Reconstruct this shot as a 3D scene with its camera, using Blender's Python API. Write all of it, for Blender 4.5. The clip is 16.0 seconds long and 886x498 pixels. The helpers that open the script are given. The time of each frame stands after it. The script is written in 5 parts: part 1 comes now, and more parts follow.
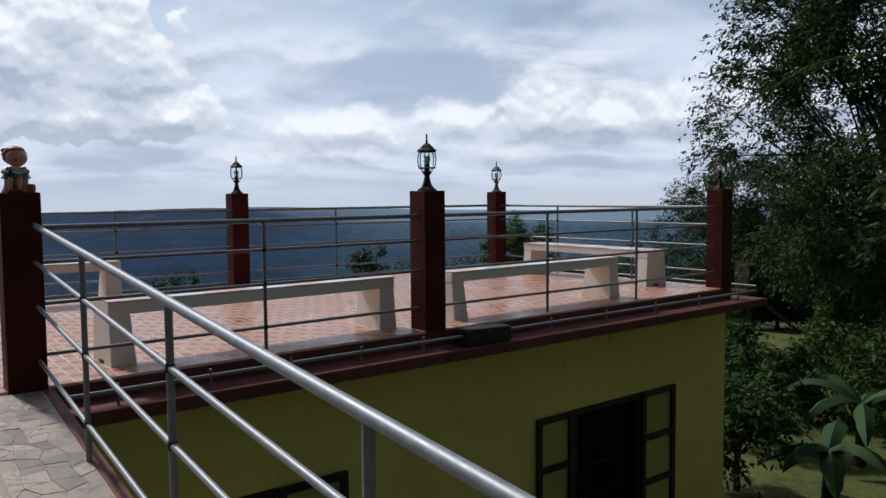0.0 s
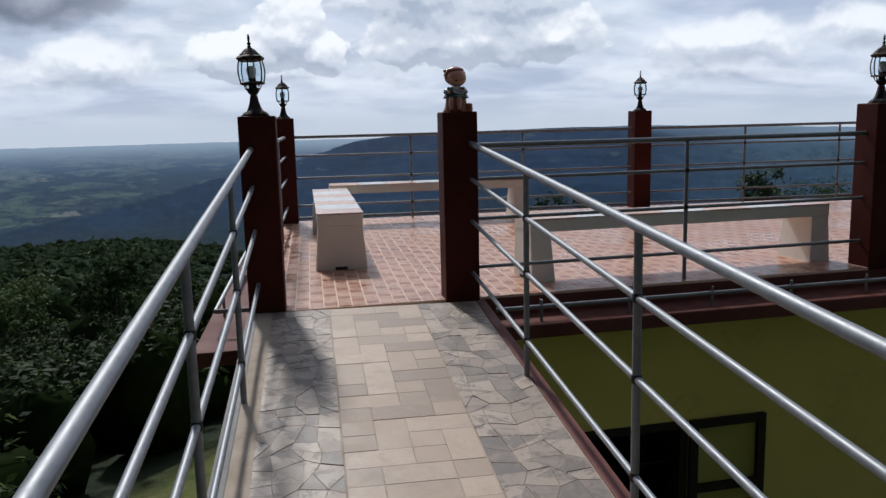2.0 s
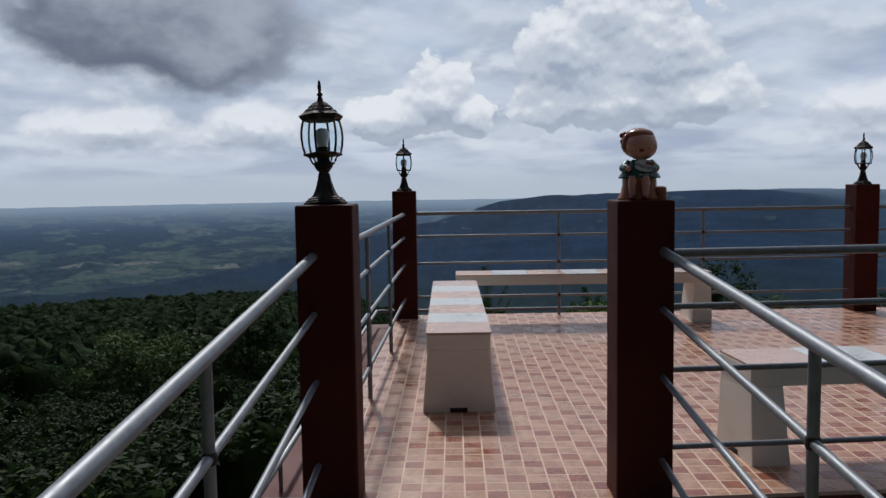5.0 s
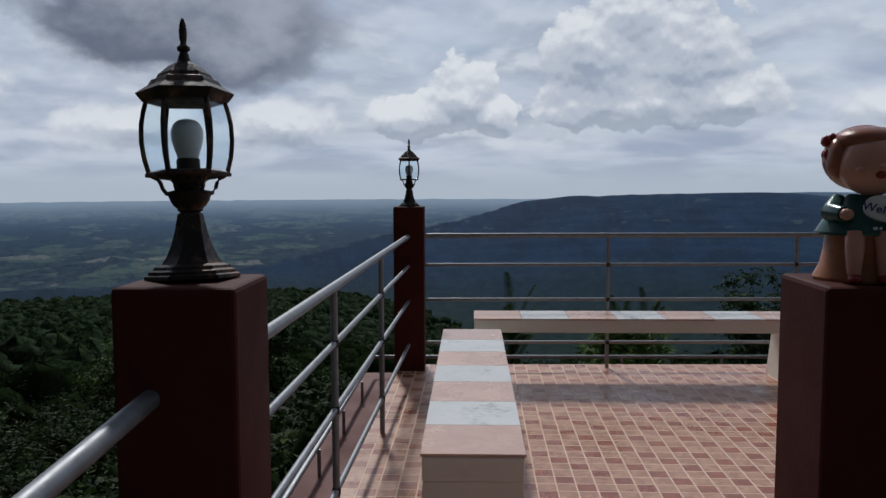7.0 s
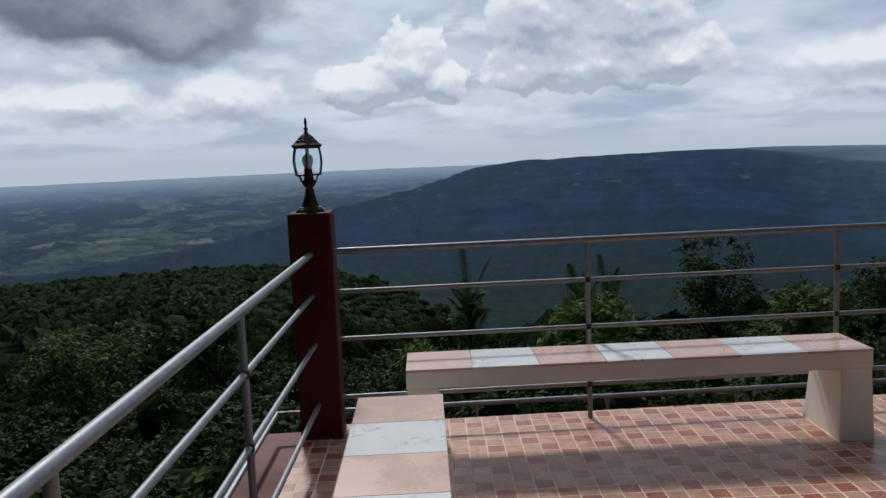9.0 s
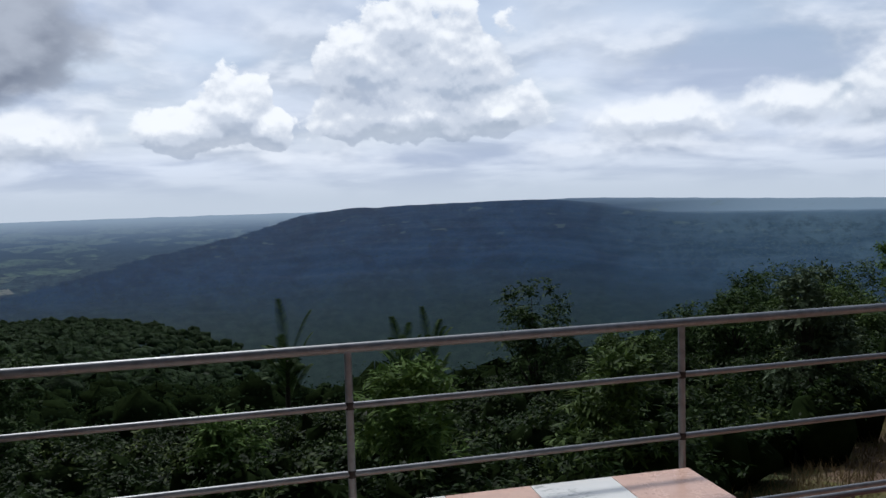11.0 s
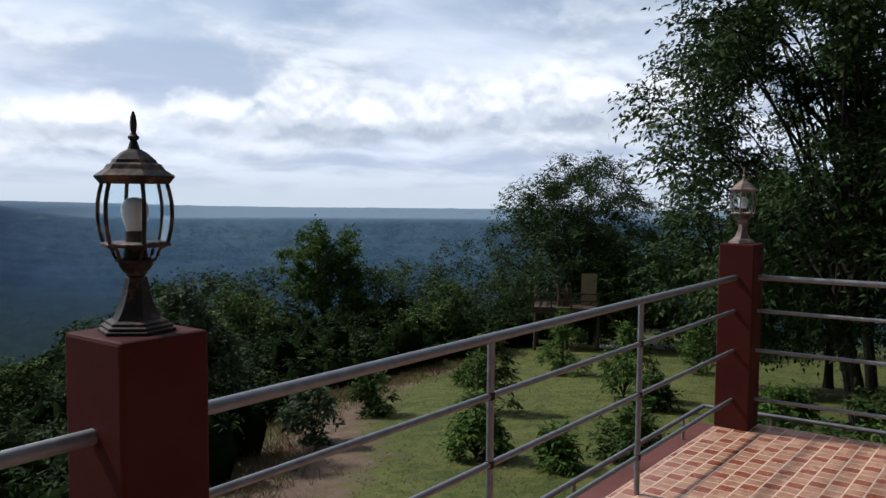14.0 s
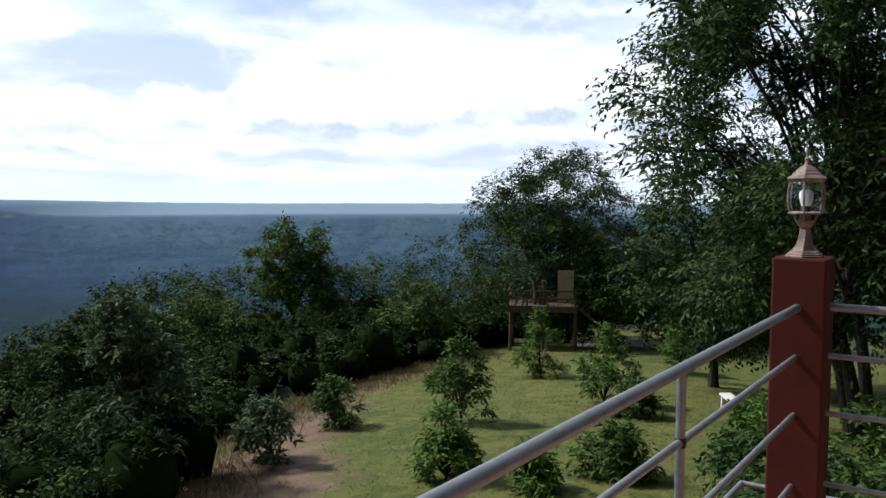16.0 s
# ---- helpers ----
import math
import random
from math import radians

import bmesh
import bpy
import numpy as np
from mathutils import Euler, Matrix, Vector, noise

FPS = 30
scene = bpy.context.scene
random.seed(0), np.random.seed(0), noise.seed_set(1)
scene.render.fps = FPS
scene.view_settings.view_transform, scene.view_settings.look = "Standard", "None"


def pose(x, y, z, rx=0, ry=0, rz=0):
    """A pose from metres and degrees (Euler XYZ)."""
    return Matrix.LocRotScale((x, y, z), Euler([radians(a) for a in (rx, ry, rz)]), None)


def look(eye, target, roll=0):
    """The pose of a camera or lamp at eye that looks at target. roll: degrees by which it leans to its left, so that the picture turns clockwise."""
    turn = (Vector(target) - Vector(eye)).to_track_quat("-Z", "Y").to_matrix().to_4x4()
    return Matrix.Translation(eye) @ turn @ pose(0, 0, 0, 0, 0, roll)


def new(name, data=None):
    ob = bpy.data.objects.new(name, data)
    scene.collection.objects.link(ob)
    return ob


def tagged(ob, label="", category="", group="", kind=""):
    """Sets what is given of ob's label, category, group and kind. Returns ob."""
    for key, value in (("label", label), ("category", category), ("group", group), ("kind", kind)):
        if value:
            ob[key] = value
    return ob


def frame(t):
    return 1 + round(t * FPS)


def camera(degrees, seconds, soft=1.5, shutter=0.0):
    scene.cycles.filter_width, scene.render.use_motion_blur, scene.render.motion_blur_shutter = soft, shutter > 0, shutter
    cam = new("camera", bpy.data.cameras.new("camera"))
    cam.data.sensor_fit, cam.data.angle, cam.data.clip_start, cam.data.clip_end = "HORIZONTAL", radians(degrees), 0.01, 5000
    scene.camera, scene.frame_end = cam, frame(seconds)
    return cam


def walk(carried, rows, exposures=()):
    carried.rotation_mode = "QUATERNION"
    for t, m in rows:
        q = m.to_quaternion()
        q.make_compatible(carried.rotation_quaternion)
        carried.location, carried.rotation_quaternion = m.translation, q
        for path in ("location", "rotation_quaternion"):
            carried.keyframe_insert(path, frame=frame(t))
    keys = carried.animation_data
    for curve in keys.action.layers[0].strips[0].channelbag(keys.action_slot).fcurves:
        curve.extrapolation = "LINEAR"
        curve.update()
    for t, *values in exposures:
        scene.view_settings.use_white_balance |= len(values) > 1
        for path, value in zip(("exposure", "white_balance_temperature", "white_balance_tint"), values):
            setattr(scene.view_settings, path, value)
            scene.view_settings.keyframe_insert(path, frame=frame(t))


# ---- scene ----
cam = camera(57.40, 16.0)
PATH = [
    (0.0, pose(0.556, -6.189, 1.320, 86.13, 0.48, -35.39)),
    (0.5, pose(0.490, -6.098, 1.301, 85.53, 0.66, -28.52)),
    (1.0, pose(0.428, -5.981, 1.316, 84.15, 0.56, -21.87)),
    (1.5, pose(0.329, -5.828, 1.296, 82.26, 0.56, -15.60)),
    (2.0, pose(0.345, -5.761, 1.312, 80.83, 1.29, -9.33)),
    (2.5, pose(0.508, -5.562, 1.346, 81.83, 2.78, -4.23)),
    (3.0, pose(0.530, -5.319, 1.368, 83.16, 2.36, -2.73)),
    (3.5, pose(0.467, -4.932, 1.402, 84.18, 1.25, -2.15)),
    (4.0, pose(0.546, -4.529, 1.379, 84.46, 0.99, -0.77)),
    (6.5, pose(0.575, -2.129, 1.579, 86.30, 0.27, 1.84)),
    (7.0, pose(0.598, -1.670, 1.563, 85.20, 0.18, 2.46)),
    (7.5, pose(0.671, -1.182, 1.592, 82.91, 1.13, 3.18)),
    (8.0, pose(0.630, -0.712, 1.626, 82.01, 1.79, 2.64)),
    (10.5, pose(1.184, 1.418, 1.759, 85.27, 1.77, -9.71)),
    (11.0, pose(1.332, 1.739, 1.753, 85.86, 1.57, -13.05)),
    (11.5, pose(1.530, 2.077, 1.759, 86.98, 1.19, -18.51)),
    (12.0, pose(1.997, 2.328, 1.776, 86.93, 1.43, -26.24)),
    (12.5, pose(2.458, 2.519, 1.762, 86.65, 0.22, -35.93)),
    (13.0, pose(2.849, 2.758, 1.775, 85.99, -0.83, -45.83)),
    (13.5, pose(3.404, 3.026, 1.745, 85.80, -0.86, -50.64)),
    (14.0, pose(3.809, 3.305, 1.715, 85.94, -0.47, -52.21)),
    (14.5, pose(4.236, 3.590, 1.717, 86.04, -0.62, -53.15)),
    (15.0, pose(4.544, 3.765, 1.773, 85.73, -0.67, -53.35)),
    (15.5, pose(5.091, 4.058, 1.730, 84.95, 0.14, -53.45)),
    (16.0, pose(5.501, 4.288, 1.705, 85.59, -0.05, -53.98)),
]
EXPOSURES = ((0.0, 0.0, 6050, 10), (1.0, -0.22, 6050, 10), (1.5, -0.22, 6050, 10), (2.0, 0.0, 6050, 10), (3.0, -0.1, 6050, 10), (4.0, -0.35, 6050, 10), (6.5, -0.2, 6050, 10), (7.0, -0.42, 6050, 10), (8.0, -0.2, 6050, 10), (10.5, -0.26, 6050, 10), (11.0, 0.0, 6050, 10), (11.5, -0.40, 6050, 10), (12.0, -0.52, 5950, 10), (12.5, -0.36, 5950, 10), (13.5, 0.05, 6050, 10), (14.5, 0.25, 6150, 10), (15.0, 0.12, 6150, 10), (15.5, 0.28, 6200, 10), (16.0, 0.70, 6250, 10))
SKY_LEVEL = 0.95
walk(cam, PATH, EXPOSURES)

# ---- world and sun ----
SUN_EL, SUN_AZ = 45.0, -12.0   # degrees above the horizon; from +y towards +x
world = bpy.data.worlds.new("world")
scene.world = world
world.use_nodes = True
wt = world.node_tree
wt.nodes.clear()


def node_set(n, kw):
    if "operation" in kw:
        n.operation = kw["operation"]
    if "interpolation_type" in kw:
        n.interpolation_type = kw["interpolation_type"]
    if "data_type" in kw:
        n.data_type = kw["data_type"]
    if "sky_type" in kw:
        n.sky_type, n.sun_disc = kw["sky_type"], kw["sun_disc"]
    if "feature" in kw:
        n.feature = kw["feature"]
    if "attribute_name" in kw:
        n.attribute_name = kw["attribute_name"]
    return n


def wn(kind, **kw):
    n = wt.nodes.new(kind)
    return node_set(n, kw)


def wmath(op, a, b=None, c=None):
    n = wn("ShaderNodeMath", operation=op)
    for i, v in enumerate((a, b, c)):
        if v is None:
            continue
        if isinstance(v, (int, float)):
            n.inputs[i].default_value = v
        else:
            wt.links.new(v, n.inputs[i])
    return n.outputs[0]


def wrange(v, a, b, lo=0.0, hi=1.0, smooth=True):
    n = wn("ShaderNodeMapRange", interpolation_type="SMOOTHSTEP" if smooth else "LINEAR")
    wt.links.new(v, n.inputs[0])
    for i, x in enumerate((a, b, lo, hi)):
        n.inputs[i + 1].default_value = x
    return n.outputs[0]


def wmix(f, a, b):
    n = wn("ShaderNodeMix", data_type="RGBA")
    if isinstance(f, (int, float)):
        n.inputs[0].default_value = f
    else:
        wt.links.new(f, n.inputs[0])
    for s, v in ((6, a), (7, b)):
        if isinstance(v, tuple):
            n.inputs[s].default_value = (*v, 1)
        else:
            wt.links.new(v, n.inputs[s])
    return n.outputs[2]


def wnoise(vec, scale, detail, rough=0.55, dist=0.0):
    n = wn("ShaderNodeTexNoise")
    wt.links.new(vec, n.inputs["Vector"])
    n.inputs["Scale"].default_value, n.inputs["Detail"].default_value = scale, detail
    n.inputs["Roughness"].default_value, n.inputs["Distortion"].default_value = rough, dist
    return n.outputs[0]


def wvec(x, y, z=0.0):
    n = wn("ShaderNodeCombineXYZ")
    for i, v in enumerate((x, y, z)):
        if isinstance(v, (int, float)):
            n.inputs[i].default_value = v
        else:
            wt.links.new(v, n.inputs[i])
    return n.outputs[0]


tc = wn("ShaderNodeTexCoord").outputs["Generated"]
sep = wn("ShaderNodeSeparateXYZ")
wt.links.new(tc, sep.inputs[0])
SX, SY, SZ = sep.outputs
AZ = wmath("MULTIPLY", wmath("ARCTAN2", SX, SY), 57.29578)
EL = wmath("MULTIPLY", wmath("ARCSINE", SZ), 57.29578)
sky = wn("ShaderNodeTexSky", sky_type="NISHITA", sun_disc=False)
sky.sun_elevation, sky.sun_rotation = radians(SUN_EL), radians(SUN_AZ)
sky_col = wn("ShaderNodeVectorMath", operation="SCALE")
wt.links.new(sky.outputs[0], sky_col.inputs[0])
sky_col.inputs["Scale"].default_value = 0.085
# thin high cloud sheet with soft breaks of blue
flat = wmath("ADD", wmath("MAXIMUM", SZ, 0.0), 0.16)
sheet_v = wvec(wmath("DIVIDE", SX, flat), wmath("DIVIDE", SY, flat), 0.0)
sheet = wnoise(sheet_v, 0.75, 4, 0.45, 0.3)
sheet_b = wnoise(sheet_v, 1.3, 5, 0.5, 0.3)
veil = wrange(wmath("ADD", sheet, wmath("MULTIPLY", sheet_b, 0.25)), 0.42, 0.72)
veil_col = wmix(wrange(sheet_b, 0.34, 0.62), (0.47, 0.535, 0.67), (0.775, 0.825, 0.915))
col = wmix(wmath("MAXIMUM", wmath("MULTIPLY_ADD", veil, 0.62, 0.36), wrange(EL, 2.0, 9.0, 0.97, 0.0)), sky_col.outputs[0], veil_col)
# broken wisps of lower cloud, drawn out along the horizon
wisp_v = wvec(wmath("MULTIPLY", AZ, 0.062), wmath("MULTIPLY", EL, 0.135), 5.3)
wisp = wnoise(wisp_v, 1.7, 6, 0.55, 0.15)
wisp_up = wnoise(wvec(wmath("MULTIPLY", AZ, 0.062), wmath("MULTIPLY_ADD", EL, 0.135, 0.11), 5.3), 1.7, 4, 0.55, 0.15)
wisp_band = wmath("MULTIPLY", wrange(EL, 0.8, 3.0), wrange(EL, 7.5, 16.0, 1.0, 0.25))
wisp_col = wmix(wrange(wmath("SUBTRACT", wisp, wisp_up), -0.11, 0.10), (0.47, 0.52, 0.60), (0.90, 0.92, 0.95))
col = wmix(wmath("MULTIPLY", wrange(wisp, 0.40, 0.66), wmath("MULTIPLY", wisp_band, 0.80)), col, wisp_col)
# heaps of cumulus: azimuth, elevation, half width, height above and depth below
HEAPS = ((11.0, 5.2, 7.6, 3.2, 1.9), (8.4, 8.6, 4.4, 3.4, 3.0), (14.0, 8.2, 4.8, 4.8, 3.0), (10.4, 11.2, 3.2, 2.6, 3.0), (17.4, 5.2, 3.6, 2.4, 1.6),
         (-0.9, 5.6, 2.9, 3.0, 2.2), (-4.2, 4.4, 3.8, 2.1, 1.5), (0.9, 4.6, 1.8, 2.0, 1.6),
         (36.8, 5.0, 3.6, 2.0, 1.6), (42.4, 5.0, 4.4, 3.2, 2.0), (46.8, 4.8, 3.0, 2.0, 1.6), (51.6, 5.2, 3.6, 2.9, 2.0), (56.0, 5.8, 2.8, 2.4, 1.8), (61.0, 6.0, 4.2, 3.0, 2.2), (69.0, 5.0, 5.5, 3.0, 2.0),
         (-13.5, 3.6, 4.0, 1.9, 1.4), (-23.0, 3.6, 5.0, 1.7, 1.4), (28.0, 4.4, 5.0, 1.9, 1.5), (-36.0, 6.0, 6.0, 2.6, 2.0))


def heap_field(rise, after=None, fine=True):
    """Cloud thickness. Each heap takes the one before as a faint input, which keeps the shader's memory small."""
    el = wmath("ADD", EL, rise) if rise else EL
    best, last = None, after
    for a, e, ra, up, dn in HEAPS:
        az, eh = AZ, el
        if last is not None:
            az, eh = wmath("MULTIPLY_ADD", last, 1e-6, AZ), wmath("MULTIPLY_ADD", last, 1e-6, el)
        dx = wmath("MULTIPLY_ADD", az, 1 / ra, -a / ra)
        dy = wmath("MAXIMUM", wmath("MULTIPLY_ADD", eh, 1 / up, -e / up), wmath("MULTIPLY_ADD", eh, -1 / dn, e / dn))
        l = wn("ShaderNodeVectorMath", operation="LENGTH")
        wt.links.new(wvec(dx, dy, 0.0), l.inputs[0])
        v = l.outputs["Value"]
        best = v if best is None else wmath("SMOOTH_MIN", best, v, 0.12)
        last = best
    nv = wvec(wmath("MULTIPLY", az, 0.13), wmath("MULTIPLY", eh, 0.15), 7.7)
    n = wmath("ADD", wmath("MULTIPLY", wnoise(nv, 1.5, 3, 0.5, 0.1), 0.46), wmath("MULTIPLY", wnoise(nv, 5.2, 6 if fine else 2, 0.60, 0.1), 0.34))
    wob = wn("ShaderNodeVectorMath", operation="ADD")
    jit = wn("ShaderNodeTexNoise")
    wt.links.new(nv, jit.inputs["Vector"])
    jit.inputs["Scale"].default_value, jit.inputs["Detail"].default_value = 7.0, 4
    small = wn("ShaderNodeVectorMath", operation="SCALE")
    wt.links.new(jit.outputs["Color"], small.inputs[0])
    small.inputs["Scale"].default_value = 0.10
    wt.links.new(nv, wob.inputs[0])
    wt.links.new(small.outputs[0], wob.inputs[1])
    for sc, amp in ((3.2, 0.30), (7.0, 0.17))[: 2 if fine else 1]:
        vo = wn("ShaderNodeTexVoronoi", feature="SMOOTH_F1")
        wt.links.new(wob.outputs[0], vo.inputs["Vector"])
        vo.inputs["Scale"].default_value = sc
        n = wmath("ADD", n, wmath("MULTIPLY", wmath("SUBTRACT", 0.42, vo.outputs["Distance"]), amp))
    n = wmath("ADD", n, 0.10 if fine else 0.115)
    return wmath("ADD", wmath("SUBTRACT", 1.0, best), wmath("MULTIPLY", wmath("SUBTRACT", n, 0.49), 1.7))


h0 = heap_field(0.0)
h1 = heap_field(0.45, h0)
h2 = heap_field(1.7, h1, False)
# the heaps far to the right stand in thin veil and are softer
soft = wmath("MAXIMUM", wrange(AZ, 15.0, 26.0), wrange(AZ, -6.0, -10.0))
heap = wmath("ADD", wmath("MULTIPLY", wrange(h0, 0.0, 0.12), wmath("SUBTRACT", 1.0, soft)), wmath("MULTIPLY", wrange(h0, -0.16, 0.34), wmath("MULTIPLY", soft, 0.86)))
shade = wmath("ADD", wmath("ADD", wmath("MULTIPLY", wmath("SUBTRACT", h0, h1), 0.95), wmath("MULTIPLY", wmath("SUBTRACT", h0, h2), 0.42)), wmath("MULTIPLY", wmath("SUBTRACT", 0.40, wmath("MINIMUM", h0, 0.8)), 0.30))
heap_col = wmix(wrange(shade, -0.42, -0.02), (0.33, 0.385, 0.475), (0.66, 0.70, 0.765))
heap_col = wmix(wrange(shade, -0.04, 0.46), heap_col, (1.03, 1.03, 1.02))
col = wmix(wmath("MULTIPLY", heap, wrange(shade, -0.50, 0.05, 0.50, 0.96)), col, heap_col)
# the broad dark cloud base up to the left
big = wn("ShaderNodeVectorMath", operation="MULTIPLY_ADD")
wt.links.new(wvec(AZ, EL, 0.0), big.inputs[0])
big.inputs[1].default_value, big.inputs[2].default_value = (1 / 11.0, 1 / 5.0, 0), (20.3 / 11.0, -11.0 / 5.0, 0)
bl = wn("ShaderNodeVectorMath", operation="LENGTH")
wt.links.new(big.outputs[0], bl.inputs[0])
bn = wnoise(wvec(wmath("MULTIPLY", AZ, 0.06), wmath("MULTIPLY", EL, 0.09), 2.0), 2.2, 5, 0.55)
bd = wmath("ADD", wmath("SUBTRACT", 1.0, bl.outputs["Value"]), wmath("MULTIPLY", wmath("SUBTRACT", bn, 0.5), 1.35))
col = wmix(wmath("MULTIPLY", wrange(bd, -0.12, 0.26), 0.93), col, wmix(wrange(wmath("ADD", bn, wmath("MULTIPLY", wmath("SUBTRACT", EL, 10.0), 0.045)), 0.36, 0.72), (0.15, 0.175, 0.235), (0.46, 0.49, 0.55)))
# pale haze line of the sky itself at the horizon
col = wmix(wrange(EL, 2.6, -0.8), col, (0.60, 0.655, 0.72))
# clouds seen against the light are far brighter than those behind the viewer and overhead
toward = wn("ShaderNodeVectorMath", operation="DOT_PRODUCT")
wt.links.new(tc, toward.inputs[0])
toward.inputs[1].default_value = (0.40, 0.915, 0.05)
fall = wn("ShaderNodeVectorMath", operation="SCALE")
wt.links.new(col, fall.inputs[0])
wt.links.new(wrange(toward.outputs["Value"], -0.22, 0.46, 0.10, 1.0), fall.inputs["Scale"])
col = fall.outputs[0]
bg = wn("ShaderNodeBackground")
bg.inputs[1].default_value = SKY_LEVEL
wt.links.new(col, bg.inputs[0])
wo = wn("ShaderNodeOutputWorld")
wt.links.new(bg.outputs[0], wo.inputs[0])

sun_data = bpy.data.lights.new("sun", "SUN")
sun_data.energy, sun_data.angle, sun_data.color = 2.8, radians(4.5), (1.0, 0.95, 0.87)
sun = new("sun", sun_data)
sd = Vector((math.sin(radians(SUN_AZ)) * math.cos(radians(SUN_EL)), math.cos(radians(SUN_AZ)) * math.cos(radians(SUN_EL)), math.sin(radians(SUN_EL))))
sun.matrix_world = look(sd * 60, (0, 0, 0))


# ---- materials ----
class Mat:
    """A small wrapper for building node materials."""

    def __init__(self, name, rough=0.6, metal=0.0, spec=0.5):
        self.m = bpy.data.materials.new(name)
        self.m.use_nodes = True
        self.t = self.m.node_tree
        self.b = self.t.nodes["Principled BSDF"]
        self.b.inputs["Roughness"].default_value = rough
        self.b.inputs["Metallic"].default_value = metal
        self.b.inputs["Specular IOR Level"].default_value = spec
        self.co = self.t.nodes.new("ShaderNodeTexCoord").outputs["Object"]

    def node(self, kind, **kw):
        n = self.t.nodes.new(kind)
        return node_set(n, kw)

    def put(self, v, sock):
        if isinstance(v, (int, float)):
            sock.default_value = v
        elif isinstance(v, tuple):
            sock.default_value = (*v, 1) if len(v) == 3 and len(sock.default_value) == 4 else v
        else:
            self.t.links.new(v, sock)

    def noise(self, scale, detail=5, rough=0.6, dist=0.0, stretch=None, co=None):
        n = self.node("ShaderNodeTexNoise")
        v = co or self.co
        if stretch:
            mp = self.node("ShaderNodeMapping")
            mp.inputs["Scale"].default_value = stretch
            self.put(v, mp.inputs[0])
            v = mp.outputs[0]
        self.put(v, n.inputs["Vector"])
        n.inputs["Scale"].default_value, n.inputs["Detail"].default_value = scale, detail
        n.inputs["Roughness"].default_value, n.inputs["Distortion"].default_value = rough, dist
        return n.outputs[0]

    def voronoi(self, scale, feature="F1", out=0, stretch=None, rnd=1.0):
        n = self.node("ShaderNodeTexVoronoi", feature=feature)
        v = self.co
        if stretch:
            mp = self.node("ShaderNodeMapping")
            mp.inputs["Scale"].default_value = stretch
            self.put(v, mp.inputs[0])
            v = mp.outputs[0]
        self.put(v, n.inputs["Vector"])
        n.inputs["Scale"].default_value = scale
        n.inputs["Randomness"].default_value = rnd
        return n.outputs[out]

    def ramp(self, v, a, b, lo=0.0, hi=1.0):
        n = self.node("ShaderNodeMapRange", interpolation_type="SMOOTHSTEP")
        self.put(v, n.inputs[0])
        for i, x in enumerate((a, b, lo, hi)):
            n.inputs[i + 1].default_value = x
        return n.outputs[0]

    def mix(self, f, a, b):
        n = self.node("ShaderNodeMix", data_type="RGBA")
        self.put(f, n.inputs[0])
        self.put(a, n.inputs[6])
        self.put(b, n.inputs[7])
        return n.outputs[2]

    def math(self, op, a, b=0.0):
        n = self.node("ShaderNodeMath", operation=op)
        self.put(a, n.inputs[0])
        self.put(b, n.inputs[1])
        return n.outputs[0]

    def color(self, v):
        self.put(v, self.b.inputs["Base Color"])
        return self

    def rough(self, v):
        self.put(v, self.b.inputs["Roughness"])
        return self

    def bump(self, v, strength=0.4, dist=0.01):
        n = self.node("ShaderNodeBump")
        n.inputs["Strength"].default_value, n.inputs["Distance"].default_value = strength, dist
        self.put(v, n.inputs["Height"])
        self.put(n.outputs[0], self.b.inputs["Normal"])
        return self

    def random(self):
        return self.node("ShaderNodeObjectInfo").outputs["Random"]

    def island(self):
        return self.node("ShaderNodeNewGeometry").outputs["Random Per Island"]


def paint(name, a, b, rough=0.55, scale=3.0, bump=0.25, grime=(0.05, 0.04, 0.035), dirty=0.35, spec=0.3):
    m = Mat(name, rough, 0.0, spec)
    big, fine = m.noise(scale, 6), m.noise(scale * 30, 4)
    c = m.mix(m.ramp(big, 0.3, 0.7), a, b)
    c = m.mix(m.math("MULTIPLY", m.ramp(m.noise(scale * 2.3, 8, 0.7, 0.5), 0.55, 0.8), dirty), c, grime)
    m.color(c).bump(fine, bump, 0.004).rough(m.ramp(big, 0.2, 0.8, rough - 0.1, rough + 0.12))
    return m.m


maroon = paint("maroon_paint", (0.080, 0.0185, 0.0135), (0.058, 0.0135, 0.0105), 0.62, 2.5, 0.2, (0.06, 0.025, 0.02), 0.35, 0.10)
brown_ledge = paint("brown_ledge_paint", (0.17, 0.062, 0.05), (0.12, 0.045, 0.038), 0.6, 2.0, 0.5, (0.05, 0.035, 0.03), 0.6, 0.12)
yellow_wall = paint("yellow_wall_paint", (0.78, 0.67, 0.17), (0.70, 0.60, 0.145), 0.8, 0.9, 0.35, (0.20, 0.17, 0.05), 0.4)
bench_paint = paint("bench_cream_paint", (0.84, 0.83, 0.76), (0.78, 0.77, 0.69), 0.6, 3.0, 0.35, (0.42, 0.39, 0.32), 0.3)
white_paint = paint("white_paint", (0.75, 0.75, 0.73), (0.62, 0.62, 0.60), 0.6, 4.0, 0.3, (0.3, 0.29, 0.26), 0.4)
dark_wood = paint("dark_window_wood", (0.030, 0.018, 0.013), (0.018, 0.012, 0.009), 0.5, 5.0, 0.4, (0.01, 0.01, 0.01), 0.3)
concrete = paint("grey_concrete", (0.33, 0.32, 0.30), (0.24, 0.235, 0.225), 0.85, 1.5, 0.6, (0.10, 0.095, 0.09), 0.5)
# dark base colour that stands for the unlit room
room_dark = paint("unlit_room_tone", (0.10, 0.095, 0.08), (0.08, 0.075, 0.06), 0.9, 1.0, 0.2)
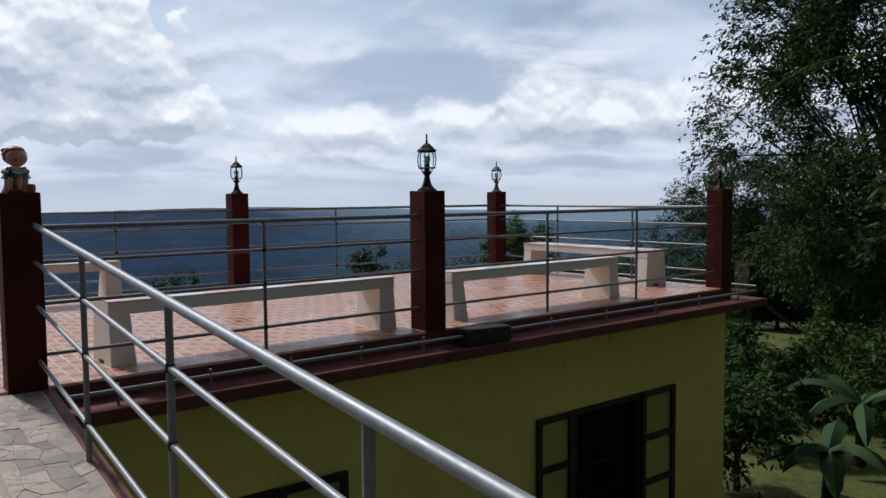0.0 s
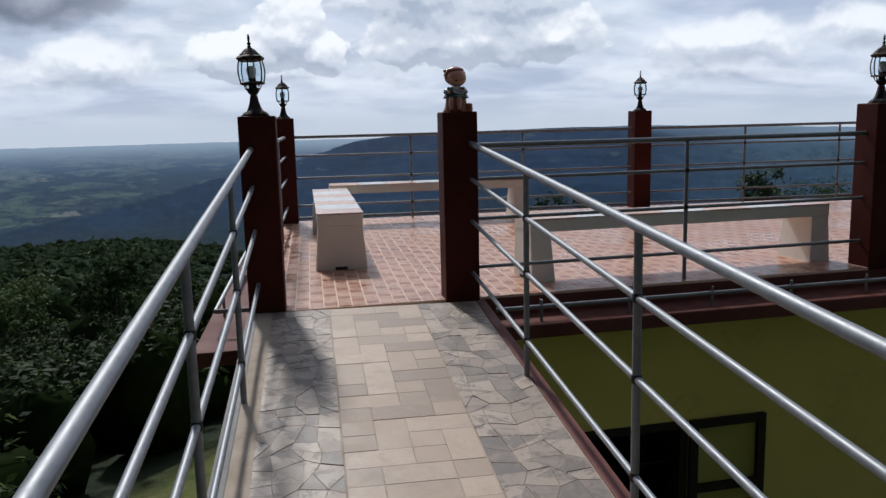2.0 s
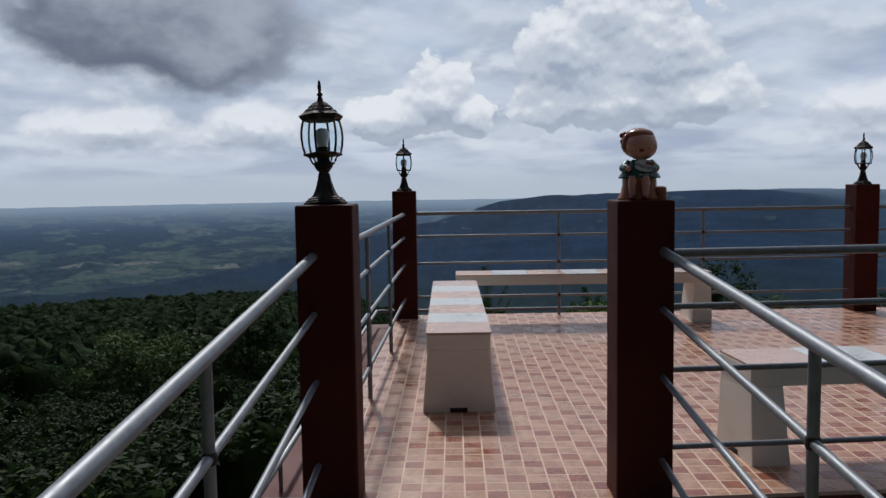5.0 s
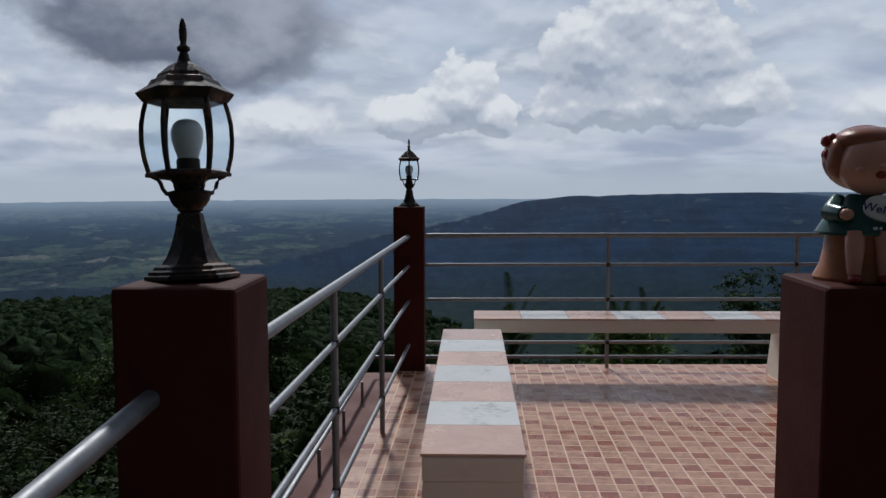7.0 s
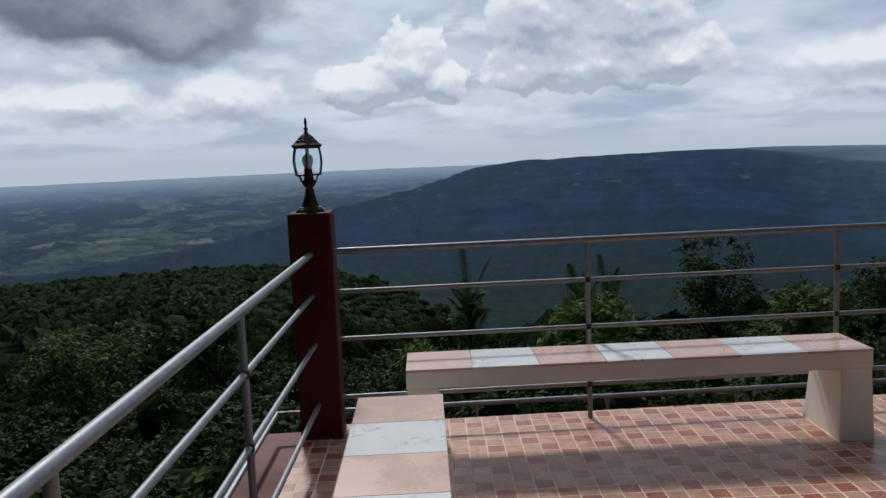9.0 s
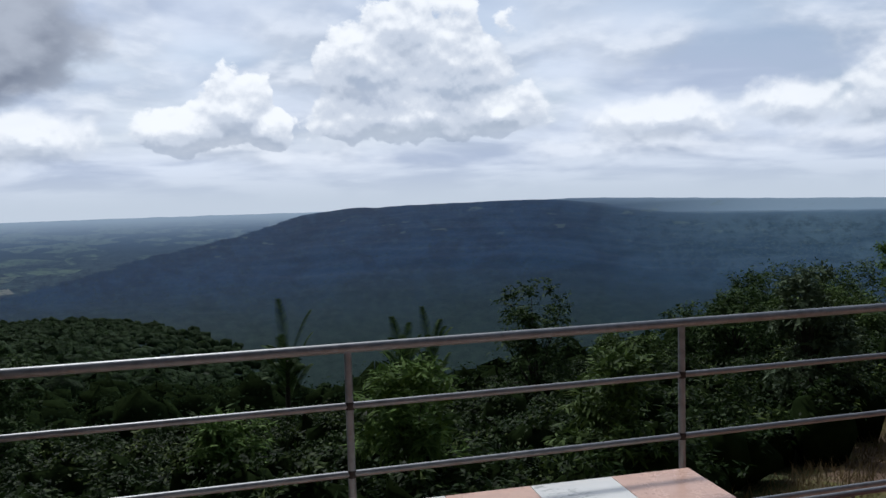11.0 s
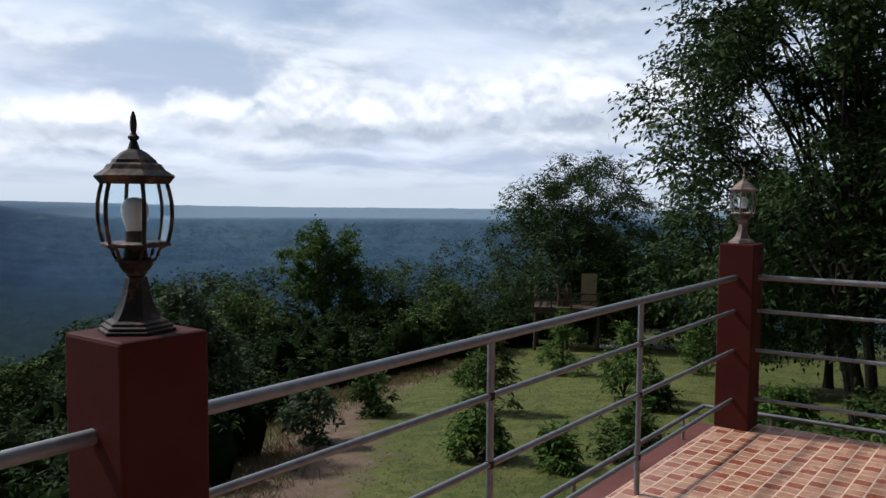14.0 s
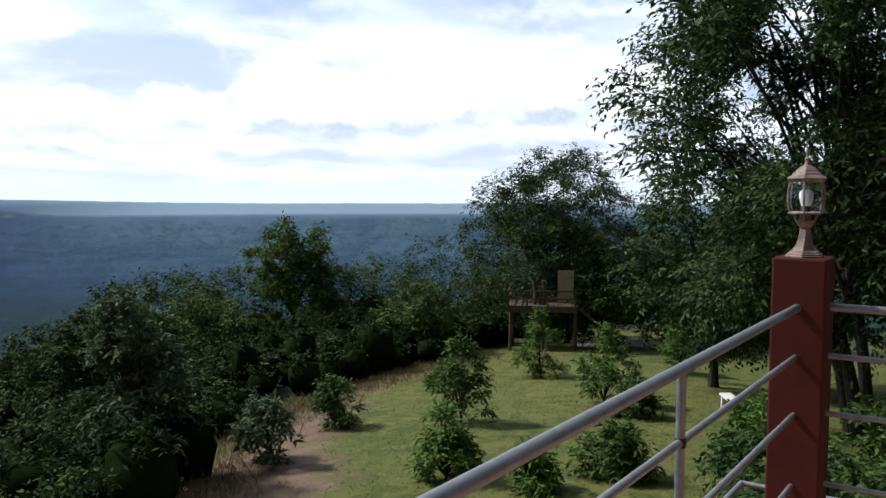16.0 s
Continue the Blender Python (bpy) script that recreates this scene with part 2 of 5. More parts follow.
hut_wood = paint("weathered_boards", (0.105, 0.075, 0.058), (0.065, 0.045, 0.036), 0.8, 2.5, 0.5, (0.03, 0.025, 0.02), 0.5)
hut_panel = paint("pale_woven_panel", (0.42, 0.33, 0.22), (0.34, 0.27, 0.18), 0.8, 3.0, 0.5, (0.18, 0.13, 0.09), 0.4)
block_mat = paint("dark_block", (0.045, 0.034, 0.030), (0.028, 0.022, 0.02), 0.8, 9.0, 0.6)


def steel():
    m = Mat("galvanised_pipe", 0.45, 0.65)
    n = m.noise(22, 6, 0.65)
    spots = m.ramp(m.noise(9, 7, 0.7), 0.60, 0.74)
    c = m.mix(m.ramp(n, 0.3, 0.7), (0.185, 0.193, 0.205), (0.265, 0.275, 0.29))
    c = m.mix(m.math("MULTIPLY", spots, 0.55), c, (0.20, 0.15, 0.115))
    m.color(c).rough(m.ramp(n, 0.25, 0.8, 0.44, 0.64)).bump(n, 0.18, 0.002)
    return m.m


def bronze():
    m = Mat("antique_bronze_cast", 0.58, 0.35, 0.3)
    n = m.noise(60, 6, 0.65)
    e = m.ramp(m.noise(16, 6, 0.65), 0.48, 0.66)
    c = m.mix(m.math("MULTIPLY", e, 0.8), (0.020, 0.016, 0.014), (0.16, 0.092, 0.062))
    m.color(c).rough(m.ramp(n, 0.3, 0.7, 0.50, 0.72)).bump(n, 0.3, 0.002)
    return m.m


def weathered_bronze():
    m = Mat("faded_bronze_cast", 0.62, 0.25)
    n = m.noise(50, 6, 0.65)
    c = m.mix(m.ramp(m.noise(14, 6), 0.4, 0.65), (0.14, 0.098, 0.084), (0.27, 0.205, 0.185))
    m.color(c).bump(n, 0.3, 0.002)
    return m.m


def glass(name="clear_glass", tint=(0.90, 0.965, 1.0)):
    m = Mat(name, 0.03)
    m.b.inputs["Transmission Weight"].default_value = 1.0
    m.b.inputs["IOR"].default_value = 1.22
    m.color(tint)
    return m.m


def floor_tile(name, a, b, vein, rough):
    m = Mat(name, rough, 0.0, 0.5)
    geo = m.node("ShaderNodeNewGeometry").outputs["Position"]
    big = m.noise(11, 7, 0.7, 0.8, co=geo)
    small = m.noise(60, 5, 0.65, co=geo)
    c = m.mix(m.ramp(big, 0.40, 0.60), a, b)
    c = m.mix(m.math("MULTIPLY", m.ramp(small, 0.50, 0.72), 0.5), c, vein)
    wet = m.ramp(m.noise(1.3, 5, 0.6, co=geo), 0.4, 0.65, rough + 0.12, rough - 0.08)
    m.color(c).rough(m.math("ADD", wet, m.ramp(small, 0.3, 0.7, -0.03, 0.05))).bump(small, 0.25, 0.002)
    return m.m


def stone_like(name, cols, rough=0.5, veins=None, scale=7.0):
    """Glazed paving whose pieces differ from one to the next."""
    m = Mat(name, rough)
    geo = m.node("ShaderNodeNewGeometry").outputs["Position"]
    r = m.math("FRACT", m.math("ADD", m.math("MULTIPLY", m.random(), 7.31), m.math("MULTIPLY", m.island(), 3.7)))
    c = m.mix(m.ramp(r, 0.0, 0.5), cols[0], cols[1])
    c = m.mix(m.ramp(r, 0.45, 1.0), c, cols[2])
    n, f = m.noise(scale, 7, 0.65, 0.8, co=geo), m.noise(scale * 9, 5, 0.65, co=geo)
    c = m.mix(m.math("MULTIPLY", m.ramp(n, 0.42, 0.7), 0.55), c, cols[3])
    c = m.mix(m.math("MULTIPLY", m.ramp(f, 0.52, 0.72), 0.35), c, cols[4])
    dirt = m.ramp(m.noise(1.7, 7, 0.7, 0.4, co=geo), 0.52, 0.74)
    c = m.mix(m.math("MULTIPLY", dirt, 0.45), c, (0.15, 0.135, 0.12))
    if veins:
        b = m.noise(scale * 0.8, 8, 0.72, 1.2, co=geo)
        c = m.mix(m.math("MULTIPLY", m.ramp(b, 0.50, 0.58), 0.75), c, veins)
    m.color(c).rough(m.ramp(n, 0.3, 0.7, rough - 0.08, rough + 0.15)).bump(f, 0.3, 0.003)
    return m.m


def leaf_mat(name, dark, light, tip, rough=0.5, sheen=0.35):
    m = Mat(name, rough + 0.15, 0.0, sheen * 0.10)
    r = m.island()
    n = m.noise(0.35, 4)
    c = m.mix(m.ramp(r, 0.0, 0.8), dark, light)
    c = m.mix(m.math("MULTIPLY", m.ramp(n, 0.5, 0.68), m.ramp(r, 0.35, 0.95)), c, tip)
    m.color(c)
    m.b.inputs["Subsurface Weight"].default_value = 0.0
    tr = m.node("ShaderNodeBsdfTranslucent")
    m.put(c, tr.inputs[0])
    mx = m.node("ShaderNodeMixShader")
    mx.inputs[0].default_value = 0.14
    m.put(m.b.outputs[0], mx.inputs[1])
    m.put(tr.outputs[0], mx.inputs[2])
    m.put(mx.outputs[0], m.t.nodes["Material Output"].inputs[0])
    return m.m


pipe_mat, bronze_mat, faded_mat = steel(), bronze(), weathered_bronze()
pane_mat, window_glass = glass(), glass("window_glass", (0.85, 0.88, 0.86))
bulb_m = Mat("opal_bulb", 0.35)
bulb_m.color(bulb_m.mix(bulb_m.noise(8), (0.72, 0.73, 0.70), (0.66, 0.67, 0.65)))
bulb_mat = bulb_m.m
tile_light = floor_tile("beige_tile_cell", (0.54, 0.305, 0.195), (0.40, 0.20, 0.122), (0.29, 0.135, 0.085), 0.27)
tile_dark = floor_tile("terracotta_tile_cell", (0.36, 0.112, 0.060), (0.25, 0.072, 0.040), (0.42, 0.19, 0.11), 0.27)
grout_mat = paint("peach_grout", (0.80, 0.59, 0.46), (0.70, 0.50, 0.38), 0.7, 4.0, 0.3)
pink_tile = floor_tile("pink_bench_tile", (0.67, 0.44, 0.345), (0.62, 0.40, 0.315), (0.55, 0.35, 0.27), 0.22)


def marble():
    m = Mat("white_marbled_tile", 0.2)
    geo = m.node("ShaderNodeNewGeometry").outputs["Position"]
    brush = m.noise(22, 5, 0.6, 0.8, (1, 2.2, 1), geo)
    patch = m.ramp(m.noise(4.2, 3, 0.5, 0.4, co=geo), 0.50, 0.62)
    c = m.mix(m.ramp(m.noise(7, 5, co=geo), 0.35, 0.7), (0.77, 0.765, 0.735), (0.71, 0.715, 0.69))
    c = m.mix(m.math("MULTIPLY", m.math("MULTIPLY", m.ramp(brush, 0.50, 0.60), patch), 0.75), c, (0.33, 0.345, 0.325))
    m.color(c)
    return m.m


marble_mat = marble()
sand_pave = stone_like("beige_paver", ((0.37, 0.262, 0.182), (0.48, 0.355, 0.258), (0.25, 0.172, 0.120), (0.42, 0.312, 0.228), (0.26, 0.185, 0.136)), 0.5, scale=9)
crazy_pave = stone_like("crazy_stone_paver", ((0.28, 0.215, 0.170), (0.43, 0.335, 0.262), (0.15, 0.118, 0.098), (0.37, 0.286, 0.226), (0.16, 0.125, 0.106)), 0.5, (0.135, 0.112, 0.095), scale=9)
joint_mat = paint("pale_joint", (0.42, 0.34, 0.26), (0.34, 0.27, 0.205), 0.75, 5.0, 0.4)
# the bright third tone puts sunlit highlights into the colour of scattered coffee leaves
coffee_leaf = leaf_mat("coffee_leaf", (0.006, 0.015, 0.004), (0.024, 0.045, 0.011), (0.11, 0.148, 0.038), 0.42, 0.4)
tree_leaf = leaf_mat("tree_leaf", (0.029, 0.054, 0.015), (0.083, 0.130, 0.035), (0.145, 0.19, 0.058), 0.45, 0.5)
shade_leaf = leaf_mat("shade_tree_leaf", (0.017, 0.034, 0.012), (0.064, 0.100, 0.036), (0.115, 0.152, 0.064), 0.45, 0.5)
dark_leaf = leaf_mat("dark_tree_leaf", (0.015, 0.034, 0.011), (0.054, 0.092, 0.028), (0.090, 0.130, 0.043), 0.5, 0.4)
bright_leaf = leaf_mat("bright_tree_leaf", (0.050, 0.095, 0.022), (0.10, 0.165, 0.040), (0.17, 0.235, 0.065), 0.5, 0.4)
silver_leaf = leaf_mat("grey_green_leaf", (0.045, 0.068, 0.038), (0.085, 0.118, 0.066), (0.14, 0.17, 0.10), 0.5, 0.5)
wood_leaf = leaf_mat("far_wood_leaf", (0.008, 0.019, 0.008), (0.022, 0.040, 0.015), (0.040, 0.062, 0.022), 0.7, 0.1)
banana_leaf = leaf_mat("banana_leaf", (0.035, 0.070, 0.026), (0.060, 0.105, 0.040), (0.14, 0.18, 0.09), 0.4, 0.5)
dry_grass = leaf_mat("dry_grass", (0.13, 0.098, 0.058), (0.20, 0.155, 0.088), (0.16, 0.165, 0.062), 0.8, 0.1)
green_grass = leaf_mat("lawn_blade", (0.070, 0.100, 0.024), (0.10, 0.13, 0.032), (0.15, 0.165, 0.052), 0.7, 0.1)
# near-black colour that stands in for the shade inside bushes and trees
inner_shade_mat = paint("inner_shade", (0.008, 0.014, 0.005), (0.014, 0.022, 0.008), 1.0, 3.0, 0.5, (0.006, 0.008, 0.004), 0.4, 0.0)
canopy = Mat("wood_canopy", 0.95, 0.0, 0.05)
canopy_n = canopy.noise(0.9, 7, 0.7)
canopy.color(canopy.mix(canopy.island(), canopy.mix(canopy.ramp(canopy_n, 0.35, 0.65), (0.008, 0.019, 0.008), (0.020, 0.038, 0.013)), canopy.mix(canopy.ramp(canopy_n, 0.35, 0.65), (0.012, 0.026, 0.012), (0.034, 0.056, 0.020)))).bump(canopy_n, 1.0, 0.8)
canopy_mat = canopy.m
bark = paint("bark", (0.045, 0.036, 0.029), (0.026, 0.021, 0.018), 0.9, 6.0, 1.0)


# ---- mesh tools ----
class M:
    """Collects vertices and faces of one mesh."""

    def __init__(self):
        self.v, self.f, self.k = [], [], []

    def add(self, vs, fs, k=0):
        n = len(self.v)
        self.v += [tuple(p) for p in vs]
        self.f += [tuple(n + i for i in f) for f in fs]
        self.k += [k] * len(fs)

    def prism(self, base, top, k=0, cap=True):
        """Two loops of equal length, joined by sides."""
        n = len(base)
        fs = [(i, (i + 1) % n, n + (i + 1) % n, n + i) for i in range(n)]
        if cap:
            fs += [tuple(range(n - 1, -1, -1)), tuple(range(n, 2 * n))]
        self.add(list(base) + list(top), fs, k)

    def poly(self, pts, z0, z1, k=0):
        self.prism([(x, y, z0) for x, y in pts], [(x, y, z1) for x, y in pts], k)

    def box(self, x0, y0, z0, x1, y1, z1, k=0):
        self.poly([(x0, y0), (x1, y0), (x1, y1), (x0, y1)], z0, z1, k)

    def loops(self, rings, k=0, cap=True):
        n = len(rings[0])
        vs = [p for r in rings for p in r]
        fs = []
        for j in range(len(rings) - 1):
            fs += [(j * n + i, j * n + (i + 1) % n, (j + 1) * n + (i + 1) % n, (j + 1) * n + i) for i in range(n)]
        if cap:
            fs += [tuple(range(n - 1, -1, -1)), tuple(range((len(rings) - 1) * n, len(rings) * n))]
        self.add(vs, fs, k)

    def lathe(self, prof, n=24, k=0, at=(0, 0, 0), turn=0.0, squash=(1, 1)):
        rings = [[(at[0] + r * squash[0] * math.cos(turn + 2 * math.pi * i / n), at[1] + r * squash[1] * math.sin(turn + 2 * math.pi * i / n), at[2] + z) for i in range(n)] for r, z in prof]
        self.loops(rings, k)

    def tube(self, pts, radii, n=10, k=0, cap=True):
        pts = [Vector(p) for p in pts]
        if isinstance(radii, (int, float)):
            radii = [radii] * len(pts)
        rings = []
        for i, p in enumerate(pts):
            d = (pts[min(i + 1, len(pts) - 1)] - pts[max(i - 1, 0)]).normalized()
            a = d.cross(Vector((0, 0, 1)) if abs(d.z) < 0.9 else Vector((1, 0, 0))).normalized()
            b = d.cross(a)
            rings.append([p + (a * math.cos(2 * math.pi * j / n) + b * math.sin(2 * math.pi * j / n)) * radii[i] for j in range(n)])
        self.loops(rings, k, cap)

    def ball(self, c, r, n=20, m=12, k=0):
        prof = [(max(math.sin(math.pi * j / m), 0.002), -math.cos(math.pi * j / m)) for j in range(m + 1)]
        rings = [[(c[0] + r[0] * s * math.cos(2 * math.pi * i / n), c[1] + r[1] * s * math.sin(2 * math.pi * i / n), c[2] + r[2] * z) for i in range(n)] for s, z in prof]
        self.loops(rings, k)

    def mesh(self, name, mats, smooth=False, bevel=0.0, fix=True):
        me = bpy.data.meshes.new(name)
        me.from_pydata(self.v, [], self.f)
        for m in mats if isinstance(mats, (list, tuple)) else [mats]:
            me.materials.append(m)
        me.polygons.foreach_set("material_index", self.k)
        if fix or bevel:
            bm = bmesh.new()
            bm.from_mesh(me)
            bmesh.ops.recalc_face_normals(bm, faces=bm.faces)
            if bevel:
                es = [e for e in bm.edges if len(e.link_faces) == 2 and e.calc_face_angle(0) > 0.6]
                bmesh.ops.bevel(bm, geom=es, offset=bevel, segments=2, profile=0.5, affect="EDGES", clamp_overlap=True)
            bm.to_mesh(me)
            bm.free()
        if smooth:
            me.polygons.foreach_set("use_smooth", [True] * len(me.polygons))
            me.set_sharp_from_angle(angle=radians(38))
        me.update()
        return me


def part(name, m, mat, parent, label="", smooth=False, bevel=0.0):
    """Links one mesh as a part of its thing."""
    me = m if isinstance(m, bpy.types.Mesh) else m.mesh(name, mat, smooth, bevel)
    ob = new(name, me)
    ob.parent = parent
    return tagged(ob, label)


def thing(name, m, mat, label, category, group="", kind="", smooth=False, bevel=0.0, at=None):
    me = m if (m is None or isinstance(m, bpy.types.Mesh)) else m.mesh(name, mat, smooth, bevel)
    ob = new(name, me)
    if at is not None:
        ob.matrix_basis = at
    return tagged(ob, label, category, group, kind)


def quads_mesh(name, V, mat):
    """A mesh of loose quads from an array of corners (n, 4, 3)."""
    n = len(V)
    me = bpy.data.meshes.new(name)
    me.vertices.add(4 * n)
    me.vertices.foreach_set("co", np.asarray(V, np.float32).ravel())
    me.loops.add(4 * n)
    me.loops.foreach_set("vertex_index", np.arange(4 * n, dtype=np.int32))
    me.polygons.add(n)
    me.polygons.foreach_set("loop_start", np.arange(0, 4 * n, 4, dtype=np.int32))
    me.polygons.foreach_set("loop_total", np.full(n, 4, np.int32))
    me.materials.append(mat)
    me.update(calc_edges=True)
    return me


def leaf_quads(rng, blobs, size, width=0.45, up=0.5, droop=0.0):
    """Leaves spread through ellipsoid clumps: rows of x, y, z, rx, ry, rz, count."""
    blobs = np.asarray(blobs, float)
    cnt = blobs[:, 6].astype(int)
    B = np.repeat(blobs[:, :6], cnt, axis=0)
    n = len(B)
    d = rng.normal(size=(n, 3))
    d /= np.linalg.norm(d, axis=1, keepdims=True)
    r = 0.35 + 0.65 * rng.random(n) ** 0.45
    r *= 1 + 0.07 * rng.normal(size=n)
    c = B[:, :3] + d * B[:, 3:6] * r[:, None]
    nor = d * 0.7 + np.array([0, 0, up]) + rng.normal(size=(n, 3)) * 0.55
    nor /= np.linalg.norm(nor, axis=1, keepdims=True)
    a = np.cross(nor, rng.normal(size=(n, 3)))
    a[:, 2] -= droop
    a -= nor * np.sum(a * nor, axis=1, keepdims=True)
    a /= np.linalg.norm(a, axis=1, keepdims=True)
    b = np.cross(nor, a)
    L = size * (0.6 + 0.8 * rng.random(n))[:, None]
    w = L * width * 0.5
    return np.stack([c - a * L * 0.5, c + b * w - a * L * 0.05, c + a * L * 0.5 - nor * L * 0.12, c - b * w - a * L * 0.05], axis=1)


def spray_quads(rng, ends, centre, reach, twigs, leaves, size, width=0.34, droop=0.45):
    """Leafy twigs fanning out from the limb ends and bowing down: leaves set to either side of each twig."""
    E = np.repeat(np.asarray(ends, float), twigs, axis=0)
    n = len(E)
    out = E - np.asarray(centre, float)
    out /= np.linalg.norm(out, axis=1, keepdims=True) + 1e-6
    d = rng.normal(size=(n, 3)) * np.array([1, 1, 0.6]) + out * 0.7 + np.array([0, 0, 0.25])
    d /= np.linalg.norm(d, axis=1, keepdims=True)
    L = reach * (0.55 + 0.75 * rng.random(n))
    E = E + rng.normal(size=(n, 3)) * reach * 0.22
    s = (np.arange(leaves) + 0.9) / leaves
    S = np.clip(s[None] + rng.normal(size=(n, leaves)) * 0.06, 0.1, 1.05)
    C = E[:, None] + d[:, None] * (L[:, None] * S)[..., None]
    C[..., 2] -= droop * L[:, None] * S ** 2
    t = np.repeat(d[:, None], leaves, 1).copy()
    t[..., 2] -= 2 * droop * S
    t /= np.linalg.norm(t, axis=2, keepdims=True)
    side = np.cross(t, np.array([0, 0, 1.0]) + rng.normal(size=t.shape) * 0.35)
    side /= np.linalg.norm(side, axis=2, keepdims=True) + 1e-6
    sgn = np.where(np.arange(leaves) % 2 == 0, 1.0, -1.0)[None, :, None]
    a = t * 0.65 + side * sgn * 0.85 + rng.normal(size=t.shape) * 0.25 - np.array([0, 0, 0.25])
    a /= np.linalg.norm(a, axis=2, keepdims=True)
    b = np.cross(a, np.array([0, 0, 1.0]) + rng.normal(size=t.shape) * 0.55)
    b /= np.linalg.norm(b, axis=2, keepdims=True) + 1e-6
    l = size * (0.6 + 0.75 * rng.random((n, leaves, 1)))
    w = l * width * 0.5
    fold = np.array([0, 0, 1.0]) * l * 0.08
    Q = np.stack([C, C + a * l * 0.42 + b * w, C + a * l - fold, C + a * l * 0.42 - b * w], axis=2)
    return Q.reshape(-1, 4, 3)


CORE_N, CORE_M = 7, 4


def cores(name, blobs, mat, share=0.62):
    """Lumpy cores of the leafy clumps, as one mesh; near-black ones stand for inner shade."""
    B = np.asarray(blobs, float)[:, :6]
    ring = []
    for j in range(CORE_M + 1):
        s_, c_ = max(math.sin(math.pi * j / CORE_M), 0.02), -math.cos(math.pi * j / CORE_M)
        ring += [(s_ * math.cos(6.2832 * i / CORE_N), s_ * math.sin(6.2832 * i / CORE_N), c_) for i in range(CORE_N)]
    U = np.array(ring)
    rng = np.random.default_rng(3)
    V = B[:, None, :3] + U[None] * B[:, None, 3:6] * share * (1 + 0.16 * rng.normal(size=(len(B), len(U), 1)))
    F = [(j * CORE_N + i, j * CORE_N + (i + 1) % CORE_N, (j + 1) * CORE_N + (i + 1) % CORE_N, (j + 1) * CORE_N + i) for j in range(CORE_M) for i in range(CORE_N)]
    F = (np.array(F)[None] + (np.arange(len(B)) * len(U))[:, None, None]).reshape(-1, 4)
    n = len(F)
    me = bpy.data.meshes.new(name)
    me.vertices.add(len(B) * len(U))
    me.vertices.foreach_set("co", V.astype(np.float32).ravel())
    me.loops.add(4 * n)
    me.loops.foreach_set("vertex_index", F.astype(np.int32).ravel())
    me.polygons.add(n)
    me.polygons.foreach_set("loop_start", np.arange(0, 4 * n, 4, dtype=np.int32))
    me.polygons.foreach_set("loop_total", np.full(n, 4, np.int32))
    me.materials.append(mat)
    me.update(calc_edges=True)
    return me


# ---- ground ----
def sm(a, b, v):
    t = np.clip((v - a) / (b - a), 0, 1)
    return t * t * (3 - 2 * t)


RIDGE_AZ = np.array([-180, -110, -60, -25, -15, -8, -3.3, -1.3, 0.7, 2.9, 5.6, 6.6, 7.1, 7.9, 10, 17, 22.6, 29, 35, 42, 52, 90, 150, 180.0])
RIDGE_DEP = np.array([.06, .06, .10, .13, .105, .073, .056, .048, .0385, .0265, .0205, .0182, .0178, .0195, .0175, .0145, .0135, .0160, .0190, .0205, .0208, .021, .03, .06])


def ground_z(x, y):
    """Height of the land: the hill top at the house, the slope below it, the valley, the plain and the far plateau."""
    x, y = np.asarray(x, float), np.asarray(y, float)
    d = np.hypot(x - 4.5, y - 2.3)
    az = np.degrees(np.arctan2(x - 4.5, y - 2.3))
    right = sm(20, 65, az) * (1 - sm(150, 178, np.abs(az)))
    k = 0.14 - 0.04 * right + 0.08 * (1 - sm(5, 38, az)) * sm(-120, -80, az)
    near = -3.7 - k * np.maximum(d - 6, 0) + 0.25 * np.sin(x * 0.21 + 1) * np.sin(y * 0.17) * sm(14, 40, d)
    fall = sm(62, 480, d) * (1 - 0.35 * right)
    low = -104 - 4 * sm(500, 2200, d)
    z = near * (1 - fall) + low * fall
    spur = np.interp(d, (0, 62, 120, 200, 400, 700, 950, 6000), (-16, -16, -27, -38, -62, -94, -106, -108))
    z = np.where(d > 62, z + (spur - z) * (1 - sm(-16, 6, az)) * sm(-120, -70, az), z)
    z = np.where(d > 62, np.maximum(z, low), z)
    dep = np.interp(az, RIDGE_AZ, RIDGE_DEP)
    near_dep = dep + 0.0190 * sm(19, 31, az)
    top_r = 3400.0 - 800 * sm(18, 50, az) + 160 * np.sin(az * 0.33) + 0 * d
    is_ridge = sm(-4.5, 3.5, az) * (1 - sm(150, 178, az))
    ridge_h = 1.7 - near_dep * top_r
    up = np.clip((d - 480) / (top_r - 480), 0, 1) ** 0.8
    hill = low + (ridge_h - low) * up - 44 * sm(0, 900, d - top_r)
    # gullies and shoulders of the wooded slope
    u, v = x + 60 * np.sin(y * 0.0042 + 1.3), y + 70 * np.sin(x * 0.0037)
    fold = np.sin(u * 0.0125 + 0.8 * np.sin(v * 0.0071)) * np.sin(v * 0.0093 + 1.1 * np.sin(u * 0.0058)) + 0.6 * np.sin(u * 0.027 + v * 0.011) * np.sin(v * 0.022 - u * 0.006)
    wave = 3.6 * fold * sm(560, 1100, d) * (1 - sm(-700, -150, d - top_r))
    z = np.where(d > 420, z + (np.maximum(hill, z) + wave - z) * is_ridge * sm(420, 700, d), z)
    far_r = sm(15, 22, az) * is_ridge * sm(3500, 4700, d)
    z = z + (1.7 - dep * d - z) * far_r
    return z


